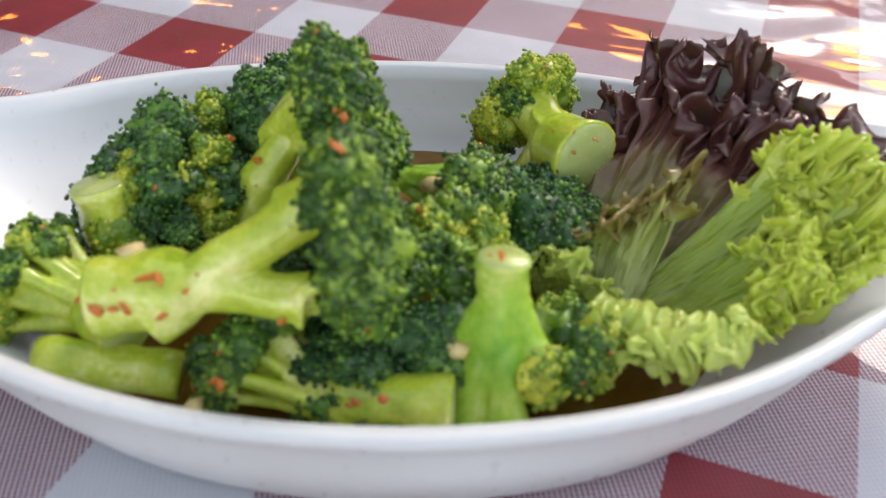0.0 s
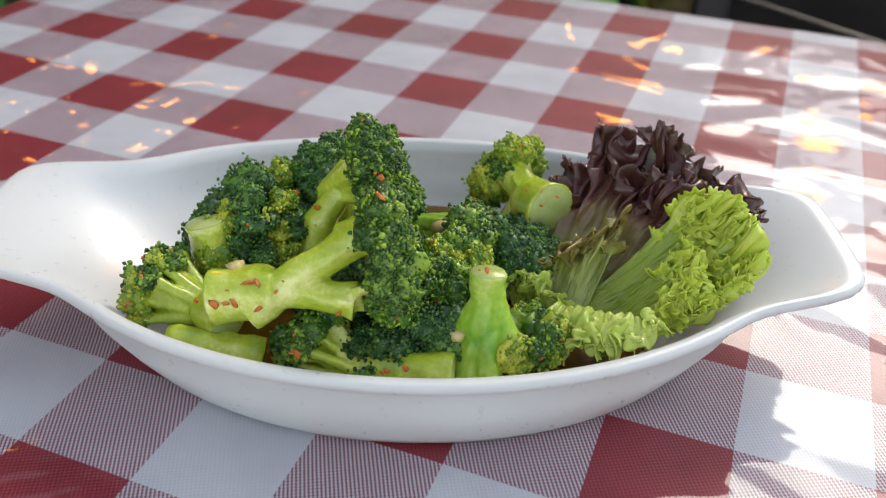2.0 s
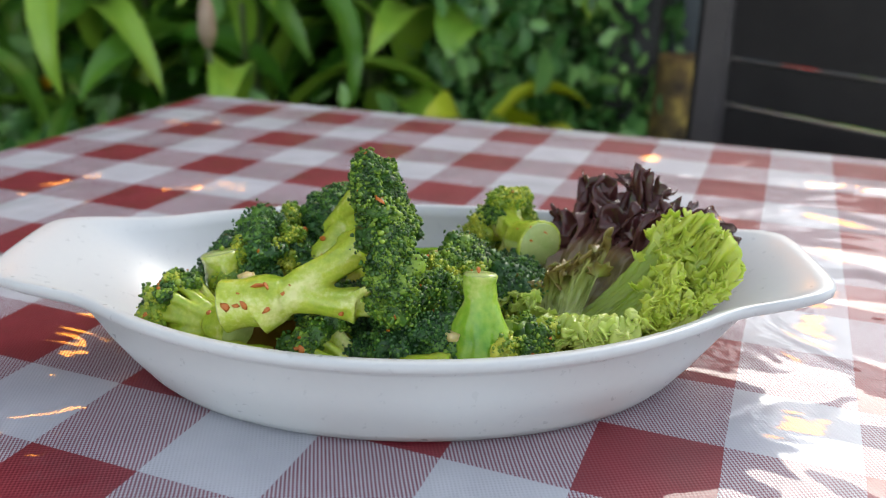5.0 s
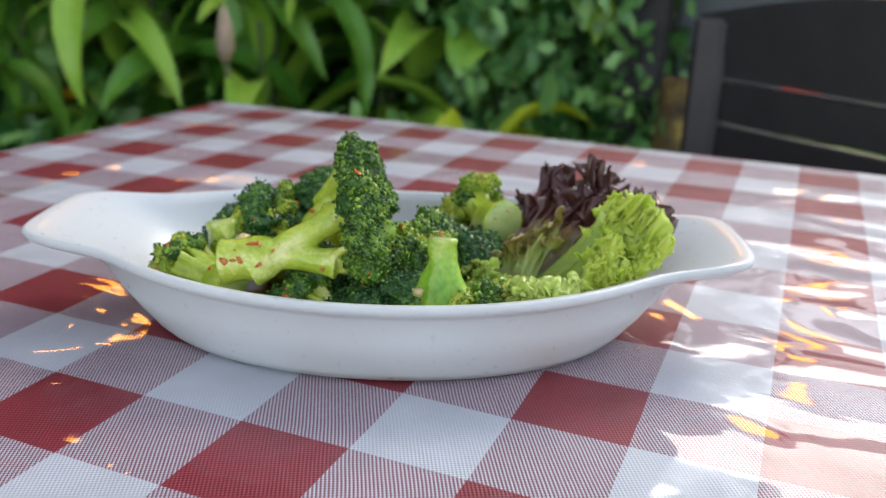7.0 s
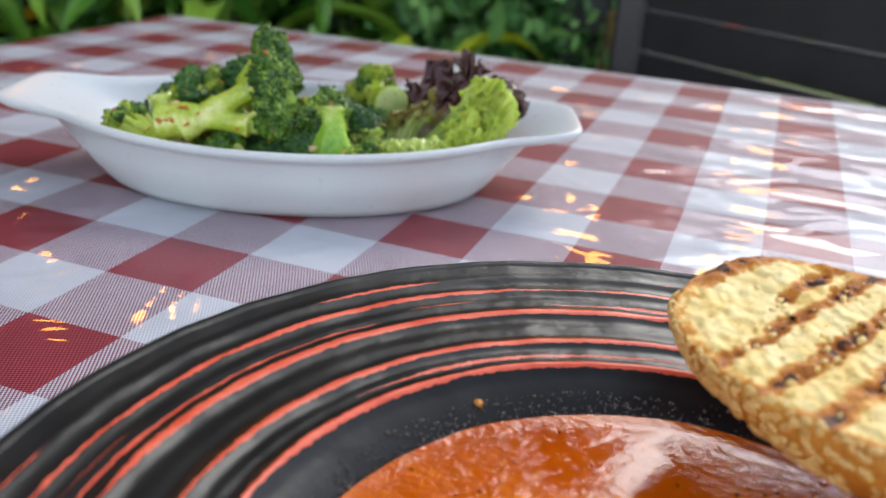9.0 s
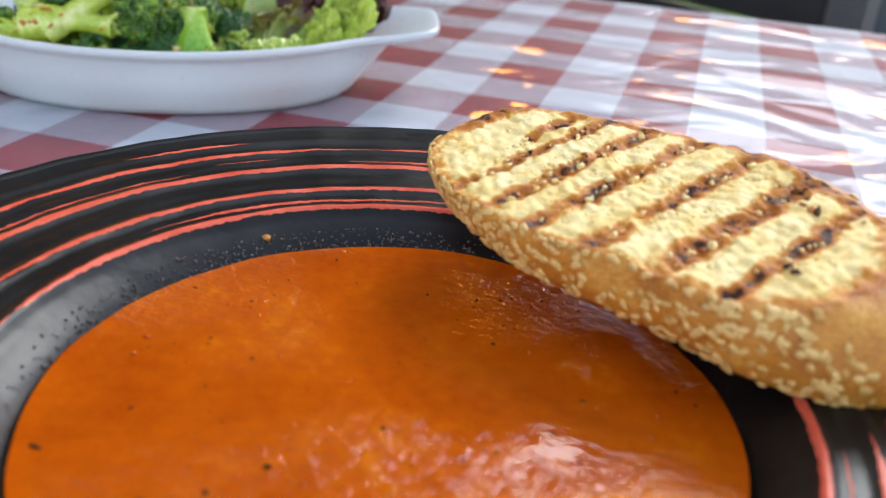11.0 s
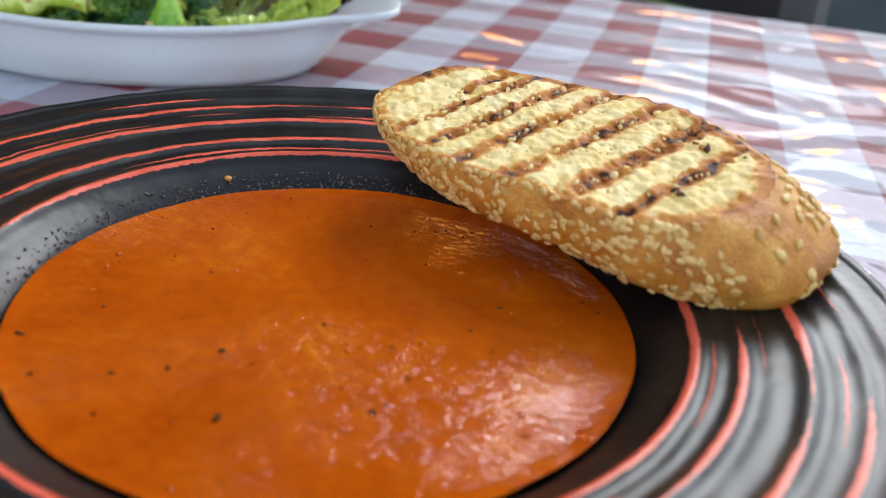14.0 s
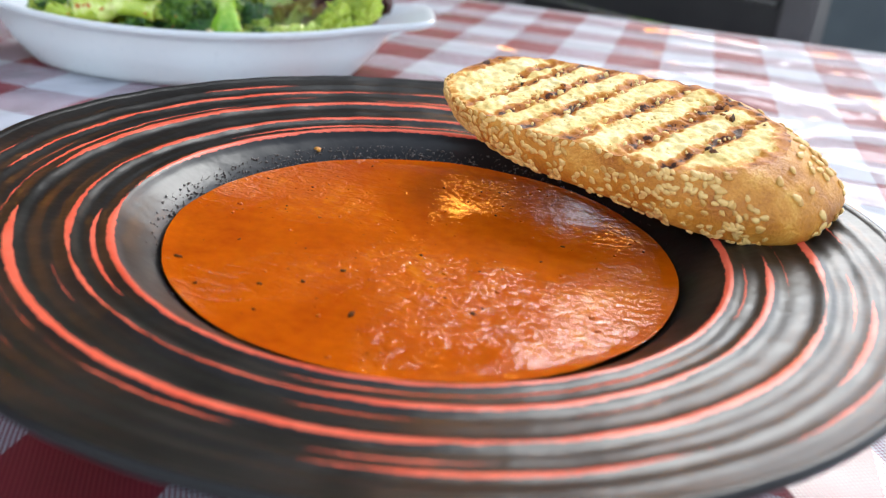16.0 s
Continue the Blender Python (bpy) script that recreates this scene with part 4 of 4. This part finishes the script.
def bread_ring(lv, a):
    """A point of the crust at a level between 0 and 6 and an angle."""
    i = min(int(lv), len(LEVELS) - 2)
    f = lv - i
    l, r, w, c, z = (p + (q - p) * f for p, q in zip(LEVELS[i], LEVELS[i + 1]))
    cx, sx = math.cos(a), math.sin(a)
    e = 2 / (2.35 + 0.9 * max(0.0, -cx) * max(0.0, sx + 0.3))
    x = (l + r) / 2 + (r - l) / 2 * math.copysign(abs(cx) ** e, cx)
    y = c + w * math.copysign(abs(sx) ** e, sx)
    thick = min(1.0, max(0.45, 0.70 + 4.6 * x))
    z = 0.019 - (0.019 - z) * thick
    y += 0.0012 * math.sin(x * 70 + 1)
    n = 0.0022 * noise.noise(Vector((x * 34, y * 34, z * 30 + 4))) + 0.0007 * noise.noise(Vector((x * 90, y * 90, z * 120))) + 0.0004 * noise.noise(Vector((x * 400, y * 400, z * 400)))
    d = Vector((cx, sx, 0))
    torn = max(0.0, (lv - 4.2) / 1.8) ** 2
    n += torn * (0.0013 * noise.noise(Vector((x * 120, y * 120, 9))) + 0.0011 * noise.noise(Vector((x * 330, y * 330, 5))))
    z += torn * (0.0009 * noise.noise(Vector((x * 95, y * 95, 13))) + 0.0007 * noise.noise(Vector((x * 290, y * 290, 17))))
    return Vector((x, y, z)) + d * n


GRILL = ((-0.0430, 0.0024), (-0.0355, 0.0027), (-0.0235, 0.0030), (-0.0110, 0.0034), (0.0040, 0.0036), (0.0200, 0.0038), (0.0350, 0.0030))


def bar_at(x, y):
    best = 0.0
    for u, w in GRILL:
        if u < -0.04 and y < 0.004:
            continue
        c = u + 0.24 * y + 0.0016 * noise.noise(Vector((u * 90, y * 130, 2))) + 0.0011 * noise.noise(Vector((x * 300, y * 300, 6)))
        k = math.exp(-((x - c) / (w * (0.86 + 0.42 * noise.noise(Vector((u * 70, y * 60, 12)))))) ** 2)
        k *= 0.98 + 0.70 * noise.noise(Vector((u * 50, y * 95, 4))) + 0.45 * noise.noise(Vector((x * 260, y * 260, 8)))
        best = max(best, k)
    if x < -0.04:
        best *= max(0.0, min(1.0, (x + 0.058) / 0.018))
    return max(0.0, best)


bread = thing("grilled_bread_slice", BREAD.translation, "grilled oblique slice of sesame baguette resting on the plate's rim", "bread")
bread.matrix_world = BREAD
SEG = 280
verts = [bread_ring(6 * k / 14, 2 * math.pi * s / SEG) for k in range(15) for s in range(SEG)]
child("crust", mesh_of("crust", verts, grid_faces(15, SEG, True) + [tuple(range(SEG - 1, -1, -1))], M_CRUST), bread, "golden crust studded with sesame")
verts, val = [], []
RINGS = 96
for i in range(RINGS):
    f = 1 - i / RINGS
    for s in range(SEG):
        e = bread_ring(6, 2 * math.pi * s / SEG)
        c = Vector((-0.006, 0, 0.0192))
        p = c + (e - c) * f
        b = bar_at(p.x, p.y)
        edge = min(1.0, (1 - f) / 0.06)
        pit = max(0.0, noise.noise(Vector((p.x * 400, p.y * 400, 21))) - 0.26)
        p.z += edge * (0.0007 * noise.noise(Vector((p.x * 120, p.y * 120, 1))) + 0.0008 * noise.noise(Vector((p.x * 380, p.y * 380, 3))) - 0.0010 * b - 0.0020 * pit + 0.0004)
        verts.append(p)
        rim = max(0.0, (f - 0.86) / 0.14) * (0.58 + 0.5 * noise.noise(Vector((p.x * 60, p.y * 60, 31))))
        val.append(min(1.0, max(b, rim * (1.5 if p.y > 0 else 1.0))))
me = mesh_of("cut_face", verts, grid_faces(RINGS, SEG, True) + [tuple(range((RINGS - 1) * SEG, RINGS * SEG))], M_FACE)
me.attributes.new("grill", "FLOAT", "POINT").data.foreach_set("value", val)
child("cut_face", me, bread, "toasted crumb with dark grill bars")
rng = np.random.default_rng(8)
pl, sz = [], []
for k in range(110):
    u, w = GRILL[rng.integers(1, len(GRILL))]
    y = rng.uniform(-0.022, 0.026)
    if u > 0.035:
        y *= 0.6
    pl.append((u + 0.24 * y + rng.normal(0, 0.0014), y, 0.0190))
    sz.append(0.0002 + 0.0009 * rng.uniform() ** 3)
for x, y, s in ((0.0355, -0.014, 0.0022), (0.032, 0.010, 0.0020), (0.028, 0.014, 0.0022), (0.025, 0.018, 0.0018), (-0.024, 0.004, 0.0017)):
    for _ in range(4):
        pl.append((x + rng.normal(0, 0.001), y + rng.normal(0, 0.001), 0.0202))
        sz.append(s * rng.uniform(0.25, 0.6))
child("charred_crumb", mesh_of("charred_crumb", *beads(pl, sz, rng, 0.45), M_CHAR, False), bread, "blackened herb and crumb bits", kind="stuff")
pl = [(rng.uniform(-0.066, 0.045), rng.uniform(-0.026, 0.026), 0.0192) for _ in range(420)]
pl = [p for p in pl if (p[0] + 0.0045) ** 2 / 0.054 ** 2 + p[1] ** 2 / 0.027 ** 2 < 0.90]
child("loose_crumb", mesh_of("loose_crumb", *beads(pl, [0.0003 + 0.0008 * rng.uniform() ** 2 for _ in pl], rng, 0.4), M_FACE), bread, "rough pale crumb grains", kind="stuff")

seed_v = [(0.0015 * z * (1.0), 0.00085 * x * math.sqrt(max(0, 1 - z * z)) * (1.15 - 0.35 * z), 0.00055 * y * math.sqrt(max(0, 1 - z * z)))
          for z in (-0.98, -0.8, -0.4, 0.1, 0.55, 0.85, 0.98) for x, y in ((math.cos(a * math.pi / 4), math.sin(a * math.pi / 4)) for a in range(8))]
SEED = mesh_of("sesame_seed", seed_v, grid_faces(7, 8, True) + [tuple(range(7, -1, -1)), tuple(range(48, 56))], M_SEED)


def seed_pose(lv, a, big=1.0):
    """A seed lying on the crust at a level and an angle."""
    p = bread_ring(lv, a)
    t1 = (bread_ring(lv, a + 0.02) - bread_ring(lv, a - 0.02)).normalized()
    t2 = (bread_ring(min(lv + 0.3, 6), a) - bread_ring(max(lv - 0.3, 0), a)).normalized()
    nrm = t1.cross(t2).normalized()
    ang = rng.uniform(0, 6.283)
    d = (t1 * math.cos(ang) + t2 * math.sin(ang)).normalized()
    m = Matrix((d, nrm.cross(d), nrm)).transposed().to_4x4()
    return Matrix.Translation(p + nrm * 0.0002) @ m @ Matrix.Diagonal((*([big * rng.uniform(0.62, 0.92)] * 3), 1))


for k in range(300):
    # dense along the long front side, sparser and larger on the rounded end
    if k < 230:
        a, lv = rng.uniform(math.pi * 1.04, math.pi * 1.80), 0.8 + 4.6 * rng.uniform() ** 1.3
    elif k < 280:
        a, lv = rng.uniform(-0.9, 0.75), rng.uniform(1.0, 5.6)
    else:
        a, lv = rng.uniform(0.3, math.pi), rng.uniform(1.2, 5.0)
    ob = child("sesame_seed", SEED, bread)
    ob.matrix_local = seed_pose(lv, a, 1.3 if 230 <= k < 280 else 1.0)
layer_v, layer_f = [], []
for k in range(260):
    m, o = seed_pose(0.6 + 5.0 * rng.uniform() ** 1.2, rng.uniform(math.pi * 1.06, math.pi * 1.74)), len(layer_v)
    layer_v += [tuple(m @ v.co) for v in SEED.vertices]
    layer_f += [tuple(i + o for i in p.vertices) for p in SEED.polygons]
child("sesame_topping", mesh_of("sesame_topping", layer_v, layer_f, M_SEED), bread, "close-set sesame on the side crust", kind="stuff")

# ---- the chair across the table ----
chair = thing("garden_chair", (0.066, 0.925, FLOOR), "dark stained slatted wooden garden chair turned towards the table", "chair")
chair.rotation_euler = (0, 0, radians(-33))


def chair_box(name, x0, y0, z0, x1, y1, z1, material, bevel=0.004):
    return child(name, mesh_of(name, *box(x0, y0, z0 - FLOOR, x1, y1, z1 - FLOOR, bevel), material, False), chair)


for x in (-0.044, 0.400):
    chair_box("back_post", x, -0.018, FLOOR, x + 0.041, 0.018, 0.078, M_POST)
    # narrow black strip along the left of each back post
    chair_box("post_edge", x - 0.013, -0.008, FLOOR, x - 0.0005, 0.018, 0.074, M_PAINT, 0.002)
for k in range(5):
    z = 0.0055 - 0.054 * k
    chair_box("back_slat", -0.0025, -0.010, z - 0.0485, 0.3995, 0.010, z, M_CHAIR, 0.002)
n = 40
arch = []
for k in range(n + 1):
    x = -0.046 + 0.489 * k / n
    z1 = 0.082 + 0.032 * math.sin(math.pi * k / n)
    z0 = 0.0105 if 0.044 < x + 0.046 < 0.445 else 0.0785
    arch += [(x, -0.012, z0 - FLOOR), (x, -0.012, z1 - FLOOR), (x, 0.012, z1 - FLOOR), (x, 0.012, z0 - FLOOR)]
child("top_rail", mesh_of("top_rail", arch, grid_faces(n + 1, 4, True) + [(0, 1, 2, 3), tuple(4 * n + q for q in (3, 2, 1, 0))], M_CHAIR, False), chair)
chair_box("seat", -0.044, -0.42, FLOOR + 0.42, 0.441, -0.02, FLOOR + 0.445, M_CHAIR)
for x in (-0.042, 0.399):
    chair_box("front_leg", x, -0.41, FLOOR, x + 0.04, -0.37, FLOOR + 0.42, M_CHAIR)


# ---- planting behind the table ----
def blade(length, width, droop, seed, fold=0.25, n=10, tip=1.6):
    """A leaf that leaves its base upwards along +x and bends over; a channelled midrib, pointed tip."""
    verts = []
    for k in range(n + 1):
        t = k / n
        a = radians(70) - droop * t
        x = sum(math.cos(radians(70) - droop * q / n) for q in range(k)) / n * length
        z = sum(math.sin(radians(70) - droop * q / n) for q in range(k)) / n * length
        w = width * (math.sin(math.pi * min(1, t ** 0.75)) ** 0.8 + 0.04) * (1 if t < 0.999 else 0.1)
        for s in (-1, -0.5, 0, 0.5, 1):
            wave = 0.06 * width * math.sin(9 * t + seed + s * 2)
            verts.append((x - abs(s) * fold * w * math.sin(a) * 0.6, s * w / 2, z + abs(s) * fold * w * math.cos(a) + wave * abs(s)))
    return verts, grid_faces(n + 1, 5)


BLADES = [mesh_of("leaf", *blade(0.46 + 0.05 * k, 0.085 + 0.012 * (k % 3), 2.15 + 0.24 * k, k), M_FOLIAGE) for k in range(5)]
LIMES = [mesh_of("leaf", *blade(0.26 + 0.04 * k, 0.10 + 0.01 * k, 1.7 + 0.3 * k, k + 9), M_LIME) for k in range(3)]
BROADS = [mesh_of("leaf", *blade(0.30 + 0.05 * k, 0.17 + 0.02 * k, 2.1 + 0.2 * k, k + 4, 0.15), M_FOLIAGE) for k in range(3)]


def plant(label, at, leaves, meshes, height, seed, spread=1.0, category="plant", low=0.15):
    rng = np.random.default_rng(seed)
    ob = thing("garden_plant", at, label, category, "plants behind the table")
    for k in range(3):
        d = Vector((rng.normal(0, 0.05), rng.normal(0, 0.05), height))
        child("stalk", mesh_of("stalk", *tube(curve((0, 0, 0), (d.x * 0.2, d.y * 0.2, height * 0.6), d, 6), [0.011, 0.010, 0.010, 0.009, 0.008, 0.007, 0.006], 8), M_TWIG), ob)
    for k in range(leaves):
        leaf = child("leaf", meshes[k % len(meshes)], ob)
        h = height * (low + (1 - low) * k / leaves)
        s = rng.uniform(0.75, 1.15) * spread
        leaf.matrix_local = Matrix.Translation((rng.normal(0, 0.04), rng.normal(0, 0.04), h)) @ pose(0, 0, 0, rng.normal(0, 14), rng.normal(0, 16), k * 137.5 + rng.uniform(-25, 25)) @ Matrix.Diagonal((s, s, s, 1))
    return ob


for k, (x, y, h, sp) in enumerate(((-2.35, 1.55, 0.85, 1.0), (-2.05, 1.85, 0.95, 1.1), (-1.85, 1.50, 0.70, 0.9), (-1.62, 1.95, 1.0, 1.1), (-1.45, 1.62, 0.80, 1.0), (-1.22, 1.80, 0.95, 1.1), (-1.05, 1.58, 0.78, 1.0),
                                  (-0.85, 1.85, 0.95, 1.1), (-2.6, 2.0, 1.0, 1.1), (-1.30, 2.15, 1.05, 1.1), (-0.95, 2.2, 1.05, 1.1), (-1.8, 2.25, 1.05, 1.1), (-0.62, 2.1, 1.0, 1.1), (-3.0, 1.8, 0.95, 1.1))):
    plant("tall garden plant with long drooping green strap leaves", (x, y, FLOOR), 20, BLADES, h, 100 + k, sp)
plant("plant with broad hanging green leaves above the shrubs", (-0.52, 1.78, FLOOR), 12, BROADS, 0.98, 140, 1.0, low=0.55)
plant("plant with broad hanging green leaves at the border's end", (-2.15, 1.32, FLOOR), 10, BROADS, 0.75, 141, 1.0, low=0.5)
for k, (x, y, h) in enumerate(((-0.47, 1.46, 0.52), (-0.30, 1.44, 0.47), (-0.60, 1.42, 0.42), (-0.95, 1.36, 0.36), (-2.0, 1.30, 0.40))):
    plant("low lime-green leafy plant at the foot of the border", (x, y, FLOOR), 9, LIMES, h, 150 + k, 1.0, low=0.3)


def shrub(name, label, x0, x1, y0, y1, z0, z1, count, size, material, seed, category):
    """A mass of small leaves, clumped, with gaps."""
    rng = np.random.default_rng(seed)
    verts, faces = [], []
    hubs = [Vector((rng.uniform(x0, x1), rng.uniform(y0, y1), rng.uniform(z0, z1))) for _ in range(max(6, count // 60))]
    for k in range(count):
        c = hubs[rng.integers(len(hubs))] + Vector(rng.normal(0, 1, 3)) * size * 2.6
        c.z = max(c.z, FLOOR + 0.02)
        m = pose(0, 0, 0, *rng.uniform(0, 360, 3)).to_3x3()
        s = size * rng.uniform(0.6, 1.3)
        base = len(verts)
        for px, py, pz in ((-1, 0, 0), (-0.35, 0.5, 0.12), (0.4, 0.42, 0.1), (1, 0, -0.15), (0.4, -0.42, 0.1), (-0.35, -0.5, 0.12), (0.1, 0, 0)):
            verts.append(c + m @ Vector((px * s, py * s, pz * s)))
        faces += [(base + a, base + b, base + 6) for a, b in ((0, 1), (1, 2), (2, 3), (3, 4), (4, 5), (5, 0))]
    return tagged(new(name, mesh_of(name, verts, faces, material)), label, category, kind="stuff")


shrub("creeper", "dark green small-leaved creeper beside the black posts", -0.62, -0.16, 1.60, 1.95, -0.62, 0.28, 2900, 0.025, M_SMALL, 1, "creeper")
# the hedge's leaves carry its shade as a darker colour
shrub("hedge", "foliage filling the back of the border, deep shade put into its leaf colour", -3.6, -0.1, 2.25, 2.65, FLOOR, 0.85, 5200, 0.075, M_DARKLEAF, 2, "hedge")
shrub("undergrowth", "low mixed green undergrowth along the border", -3.0, -0.15, 1.25, 1.75, FLOOR, -0.38, 3600, 0.045, M_SMALL, 3, "undergrowth")

post = tagged(new("black_post", mesh_of("black_post", *box(-0.235, 1.70, FLOOR, -0.135, 1.82, 0.80, 0.006), M_PAINT, False)), "black painted timber post at the border's end", "post")
panel = tagged(new("wall_panel", mesh_of("wall_panel", *box(-0.13, 1.86, FLOOR, 1.6, 1.92, 0.46, 0.004), M_PANEL, False)), "slate-blue painted panel beside the black post", "wall", kind="structure")
stump = tagged(new("tree_stump", mesh_of("tree_stump", *tube([(0, 0, 0.0), (0.01, 0, 0.2), (0.0, 0.01, 0.45), (0.01, 0.0, 0.66)], [0.075, 0.062, 0.055, 0.05], 18, True, 0.4, 3), M_OCHRE)), "ochre lichen-covered tree stump by the post", "stump")
stump.location = (-0.075, 1.62, FLOOR)


def flower(at, material, label):
    ob = thing("flower", at, label, "flower", "flowers in the border")
    child("stalk", mesh_of("stalk", *tube(curve((0.02, 0.04, FLOOR - at[2]), (0.0, 0.03, -0.2), (0, 0, 0), 6), [0.004] * 7, 6), M_TWIG), ob)
    for k in range(6):
        p = child("petal", PETALS[material], ob)
        p.matrix_local = pose(0, 0, 0, 0, -15, k * 60)


PETALS = {m: mesh_of("petal", *blade(0.045, 0.028, 1.4, 2, n=6), m) for m in (M_PETAL, M_RED, M_WHITE)}
flower((-1.745, 1.66, -0.29), M_PETAL, "yellow flower among the strap leaves")
for at in ((0.100, 1.74, -0.150), (0.130, 1.76, -0.140), (0.165, 1.75, -0.145), (0.015, 1.74, -0.150)):
    flower(at, M_RED, "red flower seen between the chair's slats")
for at in ((0.030, 1.72, -0.140), (0.055, 1.73, -0.150), (0.060, 1.72, -0.250), (0.095, 1.73, -0.252)):
    flower(at, M_WHITE, "small white flower seen between the chair's slats")
plant("low leafy plant behind the chair", (0.30, 1.72, FLOOR), 12, BROADS, 0.55, 160, 0.8, low=0.4)
bract = tagged(new("dry_flower_head", mesh_of("dry_flower_head", *tube([(0, 0, -0.06), (0, 0, -0.03), (0.003, 0, 0.01), (0, 0, 0.05)], [0.008, 0.018, 0.016, 0.004], 10, True, 0.3, 4), M_BUDPINK)), "dry pinkish flower head on the strap-leaved plant", "flower head")
bract.location = (-0.92, 1.26, -0.02)
child("stalk", mesh_of("stalk", *tube(curve((0.0, 0.05, FLOOR + 0.06), (0.0, 0.03, -0.3), (0, 0, -0.055), 6), [0.006] * 7, 6), M_TWIG), bract)

# ---- warm lamps on a wire over the border ----
wire = thing("festoon_wire", (-0.185, 1.76, 0.80), "thin black wire strung above the planting", "wire")
child("cable", mesh_of("cable", *tube(curve((0, 0, 0), (-0.75, 0.2, 0.1), (-1.75, 0.1, 0.55), 14), [0.003] * 15, 6), M_PAINT), wire)
child("panel_cable", mesh_of("panel_cable", *tube(curve((0, 0, 0), (0.8, -0.03, -0.22), (1.75, 0.05, 0.02), 14), [0.003] * 15, 6), M_PAINT), wire)
child("side_cable", mesh_of("side_cable", *tube(curve((-1.75, 0.1, 0.55), (-2.1, -0.5, 0.6), (-2.25, -1.6, 0.95), 14), [0.003] * 15, 6), M_PAINT), wire)
child("side_support", mesh_of("side_support", *tube([(-2.25, -1.6, FLOOR - 0.8), (-2.25, -1.6, 0.96)], [0.02, 0.02], 10), M_PAINT), wire, "slim black pole")
child("support", mesh_of("support", *tube([(-1.75, 0.1, FLOOR - 0.8), (-1.75, 0.1, 0.56)], [0.02, 0.02], 10), M_PAINT), wire, "slim black pole")
M_GLOW, nt, b = blank("warm_lamp_glass")
b.inputs["Base Color"].default_value = (0.9, 0.5, 0.2, 1)
b.inputs["Emission Color"].default_value = (1.0, 0.36, 0.05, 1)
b.inputs["Emission Strength"].default_value = 7.5
LAMP = mesh_of("bulb", *lathe([(0.004, 0.085), (0.020, 0.075), (0.042, 0.045), (0.050, 0.0), (0.040, -0.035), (0.018, -0.052), (0.001, -0.056)], 24), M_GLOW)
CAP = mesh_of("cap", *tube([(0, 0, 0.080), (0, 0, 0.125)], [0.016, 0.014], 12), M_PAINT)
for x, y, z in ((-1.42, 1.84, 1.02), (-0.16, 1.66, 0.68), (0.24, 1.72, 0.63), (0.66, 1.72, 0.56), (-1.93, 1.80, 1.19), (-2.13, 1.36, 1.20), (-2.38, 0.55, 1.41)):
    lamp = thing("festoon_lamp", (x, y, z), "glowing orange lamp hanging on a black wire", "lamp", "lamps on the wire")
    child("bulb", LAMP, lamp, "warm glowing glass")
    child("cap", CAP, lamp)
